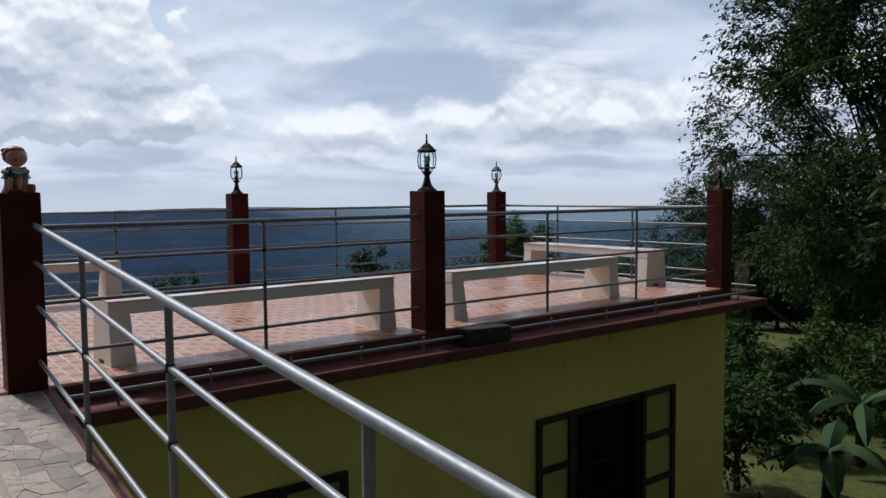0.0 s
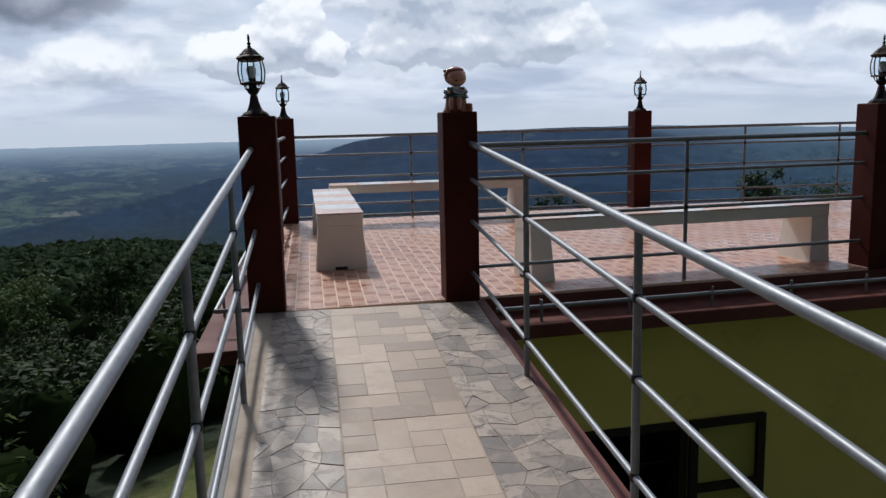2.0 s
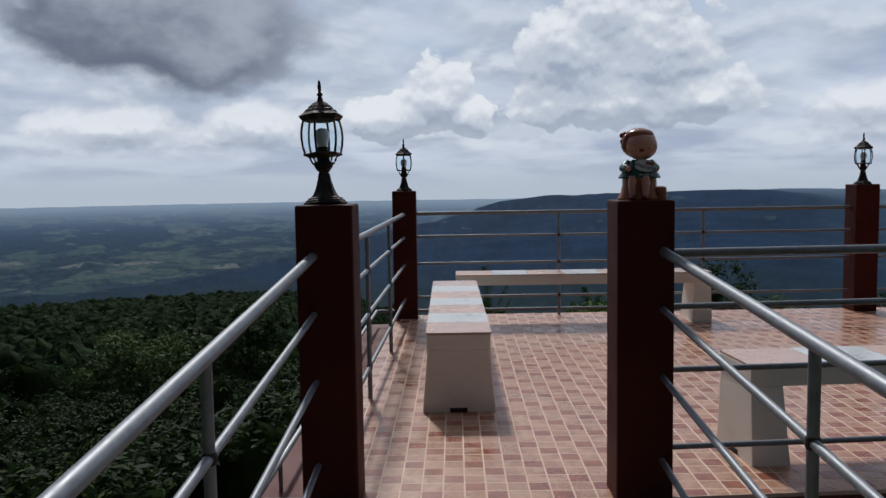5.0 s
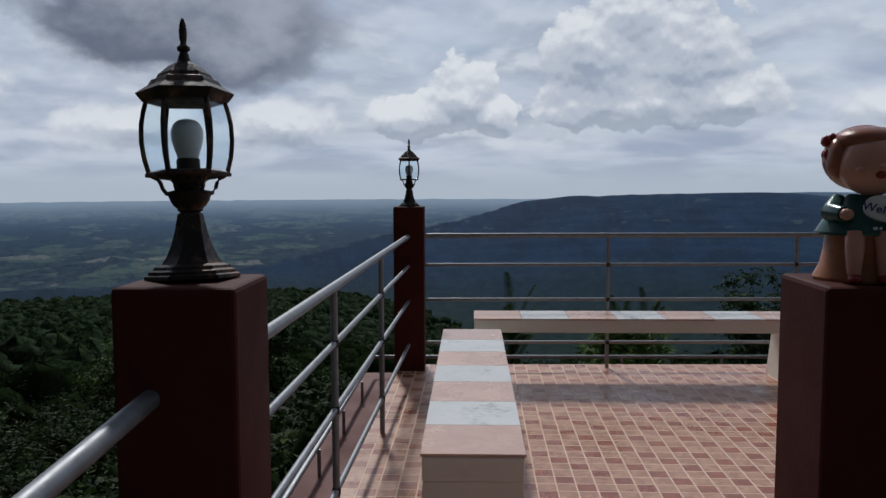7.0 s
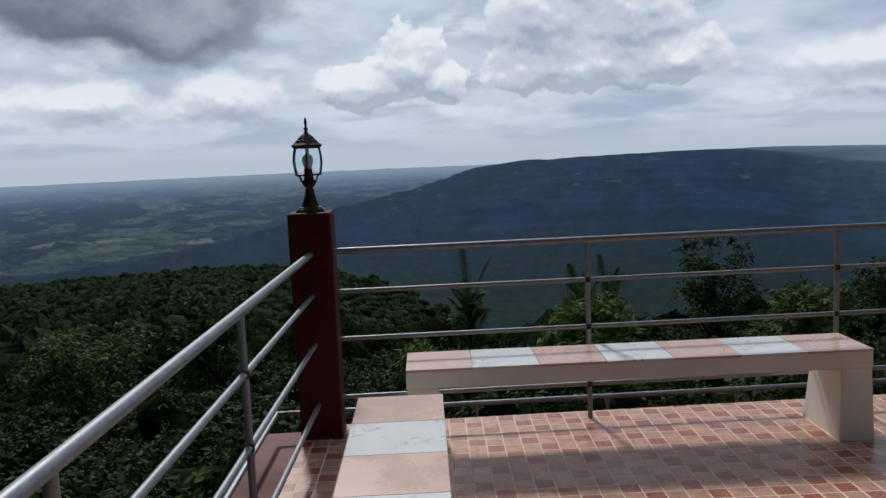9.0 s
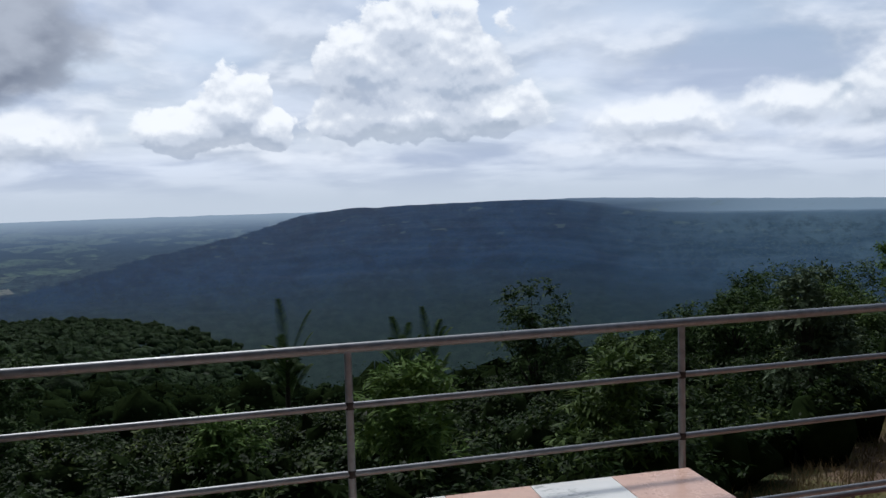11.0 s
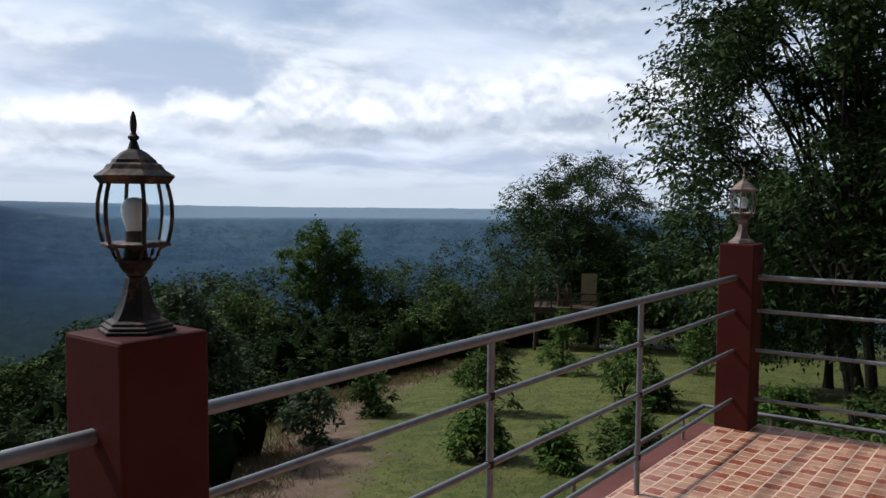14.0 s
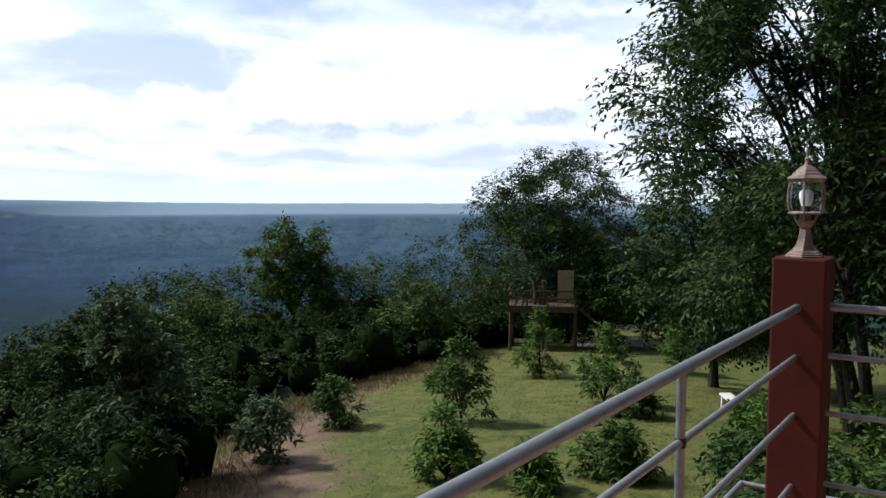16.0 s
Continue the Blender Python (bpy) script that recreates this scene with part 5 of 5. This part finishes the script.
def palm(x, y, h, n, length, label):
    """A clump of arching feathery fronds."""
    rng = np.random.default_rng(int(abs(x * 7 + y * 3)))
    t = thing("palm", None, None, label, "palm", at=Matrix.Translation((x, y, gz(x, y))))
    mm = M()
    mm.tube([(0, 0, -0.1), (0.05, 0.02, h * 0.6), (0.1, 0.0, h)], [0.16, 0.12, 0.10], 9)
    part("trunk", mm, bark, t, smooth=True)
    for i in range(n):
        a = 2 * math.pi * i / n * 2.4 + rng.random() * 0.5
        up = 0.9 + 1.3 * rng.random()
        base = h * (0.50 + 0.50 * i / (n - 1))
        Q = []
        for j in range(26):
            s = (j + 1) / 26
            c = np.array([0.1 + math.cos(a) * length * 0.6 * s, math.sin(a) * length * 0.6 * s, base + length * (up * s - 0.7 * s * s)])
            d = np.array([math.cos(a) * 0.6, math.sin(a) * 0.6, up - 1.4 * s])
            d /= np.linalg.norm(d)
            for side in (-1, 1):
                b = np.cross(d, [0, 0, 1]) * side + d * 0.7 + np.array([0, 0, -0.35])
                b /= np.linalg.norm(b)
                l = length * 0.26 * (1 - abs(s - 0.4))
                w = d * 0.045
                Q.append([c - w, c + w, c + b * l + w * 0.2, c + b * l - w * 0.2])
        part("frond", quads_mesh("frond", np.array(Q), dark_leaf), dark_leaf, t)


palm(2.5, 43.7, 4.5, 18, 2.1, "dark feathery palm among the coffee bushes")
palm(8.4, 43.1, 4.0, 18, 2.0, "dark feathery palm among the coffee bushes")
palm(10.2, 44.5, 4.2, 16, 1.9, "dark feathery palm among the coffee bushes")


def banana(x, y, h, n, length, label, seed):
    rng = np.random.default_rng(seed)
    t = thing("banana_plant", None, None, label, "banana plant", "banana plants", at=Matrix.Translation((x, y, gz(x, y))))
    mm = M()
    mm.tube([(0, 0, -0.1), (0.03, 0, h * 0.5), (0.05, 0.03, h)], [0.12, 0.10, 0.07], 10)
    part("stem", mm, bark, t, smooth=True)
    for i in range(n):
        a = 2 * math.pi * i / n + rng.random() * 0.6
        up = 0.25 + 0.9 * rng.random()
        bmx = M()
        rows = []
        for j in range(13):
            s = j / 12
            c = Vector((0.05 + math.cos(a) * length * s, 0.03 + math.sin(a) * length * s, h + length * (up * s - (0.5 + up * 0.45) * s * s)))
            w = 0.19 * math.sin(math.pi * min(0.08 + s * 0.95, 1)) ** 0.6 * (0.9 + 0.2 * rng.random())
            side = Vector((-math.sin(a), math.cos(a), 0))
            rows.append((c - side * w + Vector((0, 0, -0.10)), c, c + side * w + Vector((0, 0, -0.10))))
        vs = [p for r in rows for p in r] + [p + Vector((0, 0, -0.006)) for r in rows for p in r]
        k = len(rows) * 3
        fs = []
        for j in range(12):
            for q in range(2):
                p0 = j * 3 + q
                fs += [(p0, p0 + 1, p0 + 4, p0 + 3), (k + p0 + 3, k + p0 + 4, k + p0 + 1, k + p0)]
        bmx.add(vs, fs)
        part("leaf", bmx.mesh("leaf", banana_leaf, True, 0, False), banana_leaf, t)


banana(13.9, 1.15, 0.9, 7, 1.15, "banana plant with broad drooping leaves", 1)
banana(17.0, 2.2, 1.3, 7, 1.5, "banana plant with broad drooping leaves", 2)
tree("young_tree", 12.8, 2.2, 2.1, (0.95, 0.9, 0.85), 26, 110, 0.14, dark_leaf, "small dark tree close beside the house", trunk=0.06, low=0.3, seed=120, rough=0.4, core=0.0, sprays=(0.4, 18, 8, 0.4))
tree("young_tree", 16.6, 4.6, 2.6, (1.5, 1.4, 1.2), 30, 120, 0.17, dark_leaf, "small dark tree close beside the house", trunk=0.07, low=0.4, seed=121, rough=0.4, core=0.0, sprays=(0.4, 18, 8, 0.4))
tree("shade_tree", 18.5, -1.5, 8.5, (3.0, 3.0, 3.0), 46, 230, 0.26, tree_leaf, "leafy tree close beside the house", trunk=0.16, low=0.35, seed=122, rough=0.34, core=0.0, sprays=(0.8, 34, 9, 0.5))

for i, (x, y, h, r) in enumerate(((19.0, 6.8, 2.2, 1.4), (21.5, 5.2, 2.6, 1.6), (23.5, 8.4, 1.6, 1.3), (26.5, 6.2, 2.4, 1.6), (20.5, 2.6, 3.0, 1.7))):
    tree("garden_shrub", x, y, h, (r, r, h * 0.5), 40, 110, 0.17, (dark_leaf, tree_leaf)[i % 2], "rounded dark leafy shrub beside the house", "shrub", trunk=0.05, low=0.08, seed=140 + i, rough=0.3, core=0.0, sprays=(0.5, 16, 8, 0.35), group="shrubs beside the house")


def bamboo(x, y):
    """One long cane bowing over under its own weight."""
    t = thing("bamboo_cane", None, None, "single pale bamboo cane arching over the garden", "bamboo", at=Matrix.Translation((x, y, gz(x, y))))
    way = [Vector(p) for p in ((0.7, -1.5, -0.1), (0.55, -1.2, 3.0), (0.3, -0.75, 6.0), (0.0, 0.0, 7.15), (-0.28, 0.53, 7.11), (-0.48, 0.91, 6.99), (-0.69, 1.33, 6.73), (-0.88, 1.67, 6.42), (-1.07, 1.99, 5.99))]
    mm = M()
    mm.tube(way, [0.022, 0.020, 0.017, 0.013, 0.011, 0.010, 0.008, 0.006, 0.003], 8)
    part("cane", mm, bright_leaf, t, smooth=True)
    rng = np.random.default_rng(8)
    Q = []
    for i in range(170):
        s = 3 + rng.random() * 4.9
        j = int(s)
        p = np.array(way[j].lerp(way[j + 1], s - j))
        a = rng.normal(size=3) * 0.5 + np.array([-0.5, 0.8, -0.5])
        a /= np.linalg.norm(a)
        b = np.cross(a, rng.normal(size=3))
        b /= np.linalg.norm(b)
        l, w = 0.13 * (0.5 + rng.random()), 0.010
        Q.append([p, p + a * l * 0.45 + b * w, p + a * l, p + a * l * 0.45 - b * w])
    part("leaves", quads_mesh("leaves", np.array(Q), bright_leaf), bright_leaf, t)


bamboo(12.1, -0.51)

# the coffee field: one sea of bushes, each a core coloured as inner shade under tiers of leafy shoots
pts = []
step = 1.9
for gx in np.arange(-50, 66, step):
    for gy in np.arange(-14, 64, step):
        x, y = gx + RNG.normal() * 0.4, gy + RNG.normal() * 0.4
        d = math.hypot(x - 4.5, y - 2.3)
        if y < coffee_line(x) + 0.8 or d > (66 if x > 12 else 46) or (x > -2.4 and y < 9.5):
            continue
        if math.degrees(math.atan2(x - 4.5, y - 2.3)) > 60:
            continue
        pts.append((x, y, d))
hearts, near_tips, far_tips = [], [], []
for x, y, d in pts:
    r = 0.80 + 0.55 * RNG.random()
    h = (1.15 + 1.0 * RNG.random()) * (1 + 0.35 * (RNG.random() < 0.15))
    z = gz(x, y)
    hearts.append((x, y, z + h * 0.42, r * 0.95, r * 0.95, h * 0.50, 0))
    for k in range(11 if d < 34 else 7):
        a, q = RNG.random() * 6.28, RNG.random() ** 0.6
        tip = (x + math.cos(a) * r * q, y + math.sin(a) * r * q, z + h * (0.50 + 0.46 * math.sqrt(max(0.0, 1 - q * q)) * (0.8 + 0.35 * RNG.random())))
        (near_tips if d < 34 else far_tips).append(tip)
for name, tips, tw, lf, ln in (("coffee_bushes", near_tips, 6, 5, 0.19), ("coffee_bushes_far", far_tips, 5, 4, 0.24)):
    low_c = np.array(tips) - np.array([0, 0, 0.6])
    Q = spray_quads(RNG, tips, low_c.repeat(tw, axis=0), 0.42, tw, lf, ln, 0.42, 0.3)
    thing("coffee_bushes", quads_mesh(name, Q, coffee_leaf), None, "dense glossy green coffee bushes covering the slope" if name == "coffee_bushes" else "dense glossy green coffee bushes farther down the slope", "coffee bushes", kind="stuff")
tagged(new("coffee_stems", cores("coffee_stems", hearts, inner_shade_mat, 0.92)), "near-black lumps standing in for the shade inside the coffee bushes", "coffee bushes", "", "stuff")
# dry and green grass along the soil track and the field's edge
gr = []
for i in range(3200):
    x = RNG.uniform(9, 44)
    y = coffee_line(x) + RNG.normal() * 0.95 - 0.7
    for _ in range(3):
        a = RNG.random() * 6.28
        h = 0.10 + 0.34 * RNG.random() ** 2
        c = np.array([x + RNG.normal() * 0.12, y + RNG.normal() * 0.12, gz(x, y)])
        s = np.array([math.cos(a), math.sin(a), 0]) * 0.014
        b = np.array([RNG.normal() * 0.15, RNG.normal() * 0.15, h])
        gr.append([c - s, c + s, c + b + s * 0.2, c + b - s * 0.2])
thing("dry_grass", quads_mesh("dry_grass", np.array(gr), dry_grass), None, "tufts of dry straw-coloured grass beside the track", "grass", kind="stuff")
n = 46000
r_, a_ = 12 + 46 * RNG.random(n) ** 0.8, np.radians(RNG.uniform(38, 100, n))
x_, y_ = 4.5 + r_ * np.sin(a_), 2.3 + r_ * np.cos(a_)
keep = (y_ < coffee_line(x_) - 0.4)
for x0, y0, w0 in DIRT:
    keep &= np.hypot(x_ - x0, y_ - y0) > w0 * 1.2
x_, y_ = x_[keep], y_[keep]
n = len(x_)
c = np.stack([x_, y_, ground_z(x_, y_)], 1)
a = RNG.random(n) * 6.28
s = np.stack([np.cos(a), np.sin(a), 0 * a], 1) * 0.013
b = np.stack([RNG.normal(size=n) * 0.04, RNG.normal(size=n) * 0.04, 0.02 + 0.035 * RNG.random(n)], 1)
thing("lawn_grass", quads_mesh("lawn_grass", np.stack([c - s, c + s, c + b + s * 0.2, c + b - s * 0.2], 1), green_grass), None, "short uneven blades of lawn grass", "grass", kind="stuff")
# the woods that fill the valley side
close_w, near_w, far_w = [], [], []
for i in range(3800):
    d = math.sqrt(RNG.uniform(48.0 ** 2, 300.0 ** 2))
    a = math.radians(RNG.uniform(-50, 66))
    x, y = 4.5 + d * math.sin(a), 2.3 + d * math.cos(a)
    if d < 70 and x > 12:
        continue
    r = 1.7 + 2.0 * RNG.random() if d > 60 else 1.2 + RNG.random()
    blob = (x, y, gz(x, y) + r * 0.35, r * 1.2, r * 1.2, r * (0.8 + 0.6 * RNG.random()))
    if d < 110:
        close_w.append((*blob, 170))
    else:
        near_w.append((*blob, 18))
for i in range(8200):
    d = math.sqrt(RNG.uniform(300.0 ** 2, 760.0 ** 2))
    deg = RNG.uniform(-48, 62)
    if d > 750 - 330 * float(sm(-16, 8, deg)) - 40 * RNG.random():
        continue
    x, y = 4.5 + d * math.sin(math.radians(deg)), 2.3 + d * math.cos(math.radians(deg))
    r = 2.2 + 2.2 * RNG.random()
    far_w.append((x, y, gz(x, y) + r * 0.1, r * 1.35, r * 1.35, r * (0.6 + 0.5 * RNG.random()), 10))
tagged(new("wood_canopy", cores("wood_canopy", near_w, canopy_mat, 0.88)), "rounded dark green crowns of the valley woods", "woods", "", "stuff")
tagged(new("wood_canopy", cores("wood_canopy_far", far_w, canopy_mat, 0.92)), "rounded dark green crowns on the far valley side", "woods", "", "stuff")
# added dark lumps, coloured as the shade between the nearest boughs
tagged(new("wood_shade", cores("wood_shade", close_w, inner_shade_mat, 0.66)), "near-black lumps standing in for the shade inside the nearest woods", "woods", "", "stuff")
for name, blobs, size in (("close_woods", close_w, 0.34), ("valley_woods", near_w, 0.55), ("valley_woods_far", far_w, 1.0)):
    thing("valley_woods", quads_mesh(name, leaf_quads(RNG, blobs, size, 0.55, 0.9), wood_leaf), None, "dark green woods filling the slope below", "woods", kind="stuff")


# ---- the hut on stilts ----
def hut():
    z = gz(47.9, 27.7)
    t = thing("stilt_hut", None, None, "small weathered wooden hut on stilts with a railed deck", "hut", at=pose(47.9, 27.7, z, 0, 0, -62) @ Matrix.Scale(0.9, 4))
    # local x runs across the view, local y away from the terrace
    for x in (-2.1, 0.0, 2.1):
        for y in (-1.3, 1.6):
            mm = M()
            mm.tube([(x, y, -0.4), (x + 0.04, y, 2.7)], [0.12, 0.10], 8)
            part("stilt", mm, hut_wood, t, smooth=True)
    for y in (-1.6, 1.7):
        mm = M()
        mm.box(-2.3, y, 2.62, 2.2, y + 0.12, 2.98)
        part("deck_beam", mm, hut_wood, t)
    for x in (-2.2, 0, 2.1):
        mm = M()
        mm.box(x - 0.06, -1.48, 2.68, x + 0.06, 1.7, 2.86)
        part("joist", mm, hut_wood, t)
    for i in range(15):
        mm = M()
        x = -2.28 + i * 0.30
        mm.box(x, -1.6, 2.985, x + 0.285, 1.8, 3.03)
        part("plank", mm, hut_wood, t)
    for x in (-2.2, -1.0, 0.3, 2.1):
        mm = M()
        mm.box(x - 0.05, -1.58, 3.03, x + 0.05, -1.48, 4.05)
        part("rail_post", mm, hut_wood, t)
    for zz in (3.45, 3.95):
        mm = M()
        mm.box(-2.25, -1.56, zz, 2.15, -1.50, zz + 0.09)
        part("deck_rail", mm, hut_wood, t)
        mm = M()
        mm.box(-2.25, -1.48, zz, -2.19, 1.7, zz + 0.09)
        part("deck_rail", mm, hut_wood, t)
    mm = M()
    mm.box(0.95, 0.0, 3.03, 2.0, 0.08, 5.2)
    part("wall_panel", mm, hut_panel, t, "pale woven wall panel")
    for dx, hgt in ((-0.55, 1.5), (0.05, 1.6), (-0.15, 1.2)):
        mm = M()
        mm.tube([(dx, -0.8, 3.0), (dx + 0.05, -0.8, 3.0 + hgt * 0.5), (dx - 0.06, -0.8, 3.0 + hgt)], [0.14, 0.12, 0.10], 8)
        part("log_post", mm, hut_wood, t, "rough log standing on the deck", smooth=True)
    for y in (-1.4, -0.6):
        mm = M()
        mm.prism([(2.2, y, 2.9), (2.2, y + 0.08, 2.9), (5.6, y + 0.08, 0.05), (5.6, y, 0.05)], [(2.2, y, 3.08), (2.2, y + 0.08, 3.08), (5.75, y + 0.08, 0.05), (5.75, y, 0.05)])
        part("stair_string", mm, hut_wood, t)
    for i in range(9):
        mm = M()
        f = (i + 0.7) / 9.5
        mm.box(2.2 + f * 3.4 - 0.14, -1.32, 2.95 - f * 2.85, 2.2 + f * 3.4 + 0.14, -0.60, 2.99 - f * 2.85)
        part("stair_tread", mm, hut_wood, t)


hut()


def lawn_bench(x, y, yaw):
    t = thing("garden_bench", None, None, "small white concrete bench on the lawn", "bench", at=pose(x, y, gz(x, y), 0, 0, yaw))
    mm = M()
    mm.box(-0.65, -0.2, 0.40, 0.65, 0.2, 0.48)
    part("seat", mm, white_paint, t, bevel=0.01)
    for s in (-0.48, 0.48):
        mm = M()
        mm.box(s - 0.06, -0.17, -0.05, s + 0.06, 0.17, 0.40)
        part("leg", mm, white_paint, t, bevel=0.01)


lawn_bench(33.6, 12.4, 35)
for x, y, sx, sy in ((54.5, 24.5, 0.8, 0.5), (57.0, 22.5, 0.6, 0.4), (50.5, 26.0, 1.4, 0.7)):
    m = M()
    m.poly([(-sx, -sy), (sx * 0.9, -sy * 0.8), (sx, sy), (-sx * 0.7, sy * 0.9)], -0.1, 0.10)
    thing("stone_slab", m, concrete, "flat pale stone slab lying in the grass", "slab", "slabs by the hut", bevel=0.03, at=pose(x, y, gz(x, y), 0, 0, 20))
m = M()
m.tube([(0, 0, -0.1), (0.02, 0, 0.35)], [0.10, 0.08], 10)
thing("stump", m, bark, "short cut tree stump in the grass", "stump", smooth=True, at=Matrix.Translation((33.3, 25.0, gz(33.3, 25.0))))

# ---- paving of the ramp ----
NEAR_PAVE = -7.2


def pave_piece(pts, y_off=0.0, lift=0.0):
    """One flat stone with chamfered rim on the sloping deck."""
    c = Vector((sum(p[0] for p in pts) / len(pts), sum(p[1] for p in pts) / len(pts)))
    mm = M()
    lo = [(p[0], p[1], rz(p[1]) - 0.016) for p in pts]
    mid = [(p[0], p[1], rz(p[1]) - 0.0012 + lift) for p in pts]
    hi = [(*(c + (Vector(p) - c) * 0.985), rz(p[1]) + lift) for p in pts]
    mm.loops([lo, mid, hi])
    return mm


sand_rest, crazy_rest = M(), M()
count = 0
y = RY0 - 0.004
BLOCK = (((0, 0, 2, 1), (2, 0, 3, 1), (3, 0, 4, 2), (0, 1, 1, 3), (1, 1, 3, 2), (1, 2, 2, 4), (2, 2, 4, 3), (0, 3, 1, 4), (2, 3, 3, 4), (3, 3, 4, 4)),
         ((0, 0, 1, 2), (1, 0, 3, 1), (3, 0, 4, 1), (1, 1, 2, 2), (2, 1, 4, 2), (0, 2, 2, 3), (2, 2, 3, 4), (3, 2, 4, 3), (0, 3, 1, 4), (1, 3, 2, 4), (3, 3, 4, 4)),
         ((0, 0, 1, 1), (1, 0, 2, 2), (2, 0, 4, 1), (0, 1, 1, 2), (2, 1, 3, 2), (3, 1, 4, 3), (0, 2, 2, 3), (2, 2, 3, 3), (0, 3, 1, 4), (1, 3, 3, 4), (3, 3, 4, 4)))
cx0, cx1 = 0.43, 1.05
cell = (cx1 - cx0) / 4
row = 0
prng = random.Random(4)
while y > RY1 + 0.05:
    for half in range(1):
        for a, b, c_, d in BLOCK[prng.randrange(3)]:
            g = 0.0012
            x0, x1 = cx0 + half * 3 * cell + a * cell + g, cx0 + half * 3 * cell + c_ * cell - g
            y1, y0 = y - b * cell - g, y - d * cell + g
            if y0 < RY1:
                continue
            pc = pave_piece([(x0, y0), (x1, y0), (x1, y1), (x0, y1)], 0, prng.uniform(-0.001, 0.0015))
            if y0 > NEAR_PAVE and count < 290:
                part("paver", pc, sand_pave, ramp)
                count += 1
            else:
                sand_rest.add(pc.v, pc.f)
    y -= 4 * cell


def crazy_strip(x0, x1, seed):
    """Irregular stones: a jittered grid whose cells are cut into odd polygons."""
    rng = random.Random(seed)
    sx, sy = (x1 - x0) / 4, 0.125
    nx, ny = 4, int((RY0 - RY1) / sy)
    P = {}
    for j in range(ny + 1):
        for i in range(nx + 1):
            jx = 0 if i in (0, nx) else rng.uniform(-0.38, 0.38) * sx
            jy = 0 if j == 0 else rng.uniform(-0.36, 0.36) * sy
            P[i, j] = (x0 + i * sx + jx, RY0 - 0.004 - j * sy + jy)
    out = []
    for j in range(ny):
        for i in range(nx):
            q = [P[i, j], P[i, j + 1], P[i + 1, j + 1], P[i + 1, j]]
            if rng.random() < 0.25:
                k = rng.randrange(2)
                out += [[q[k], q[k + 1], q[k + 2]], [q[k + 2], q[(k + 3) % 4], q[k]]]
            else:
                out.append(q)
    return out


left_count = 0
for poly in crazy_strip(RX0 + 0.17, 0.425, 7) + crazy_strip(1.055, RX1 - 0.075, 8):
    c = Vector((sum(p[0] for p in poly) / len(poly), sum(p[1] for p in poly) / len(poly)))
    pp = [tuple(Vector(p) + (c - Vector(p)).normalized() * 0.0018) for p in poly]
    pc = pave_piece(pp, 0, prng.uniform(-0.001, 0.003))
    if c.y > -4.6 and left_count < 290:
        part("paving_stone", pc, crazy_pave, ramp)
        left_count += 1
    else:
        crazy_rest.add(pc.v, pc.f)
tagged(part("pavers", sand_rest, sand_pave, ramp), "", "", "", "stuff")
tagged(part("paving_stones", crazy_rest, crazy_pave, ramp), "", "", "", "stuff")

# ---- floor tiles of the terrace ----
T = 0.305
m = M()
m.poly(offset_loop(0.118), -0.030, -0.0007)
bed = thing("floor", m, grout_mat, "glazed beige and terracotta tiled terrace floor", "floor", kind="structure")


def tile_mesh():
    mm = M()
    c = T / 3
    for i in range(3):
        for j in range(3):
            g = 0.0036
            x0, x1, y0, y1 = i * c + g, (i + 1) * c - g, j * c + g, (j + 1) * c - g
            e = 0.002
            mm.loops([[(x0, y0, -0.008), (x1, y0, -0.008), (x1, y1, -0.008), (x0, y1, -0.008)],
                      [(x0, y0, -0.001), (x1, y0, -0.001), (x1, y1, -0.001), (x0, y1, -0.001)],
                      [(x0 + e, y0 + e, 0), (x1 - e, y0 + e, 0), (x1 - e, y1 - e, 0), (x0 + e, y1 - e, 0)]], 1 if (i + j) % 3 == 0 else 0)
    return mm


TILE = tile_mesh().mesh("floor_tile", [tile_light, tile_dark])
rim = [Vector(p) for p in offset_loop(0.112)]


def inside(x, y, slack=0.0):
    for i in range(len(rim)):
        a, b = rim[i], rim[(i + 1) % len(rim)]
        d = (b - a).normalized()
        if (x - a.x) * d.y - (y - a.y) * d.x > slack:
            return False
    return True


rest = M()
single = 0
for ix in range(-1, 36):
    for iy in range(-1, 19):
        x0, y0 = -0.115 + ix * T, -0.115 + iy * T
        ins = [inside(x0 + a * T, y0 + b * T) for a in (0, 1) for b in (0, 1)]
        if not any(ins):
            continue
        whole = all(ins)
        if whole and single < 298 and x0 < 5.6:
            ob = new("tile", TILE)
            ob.location = (x0, y0, 0)
            ob.parent = bed
            single += 1
        elif whole:
            tm = tile_mesh()
            rest.add([(a + x0, b + y0, z) for a, b, z in tm.v], tm.f)
            rest.k[-len(tm.f):] = tm.k
        else:
            bm = bmesh.new()
            bm.from_mesh(TILE)
            bmesh.ops.translate(bm, verts=bm.verts, vec=(x0, y0, 0))
            for i in range(len(rim)):
                a, b = rim[i], rim[(i + 1) % len(rim)]
                d = (b - a).normalized()
                bmesh.ops.bisect_plane(bm, geom=bm.verts[:] + bm.edges[:] + bm.faces[:], plane_co=(a.x, a.y, 0), plane_no=(d.y, -d.x, 0), clear_outer=True)
            bm.verts.ensure_lookup_table()
            bm.verts.index_update()
            n0 = len(rest.v)
            rest.v += [tuple(v.co) for v in bm.verts]
            for f in bm.faces:
                rest.f.append(tuple(n0 + v.index for v in f.verts))
                rest.k.append(f.material_index)
            bm.free()
tagged(part("tiles", rest.mesh("tiles", [tile_light, tile_dark], fix=False), None, bed), "", "", "", "stuff")
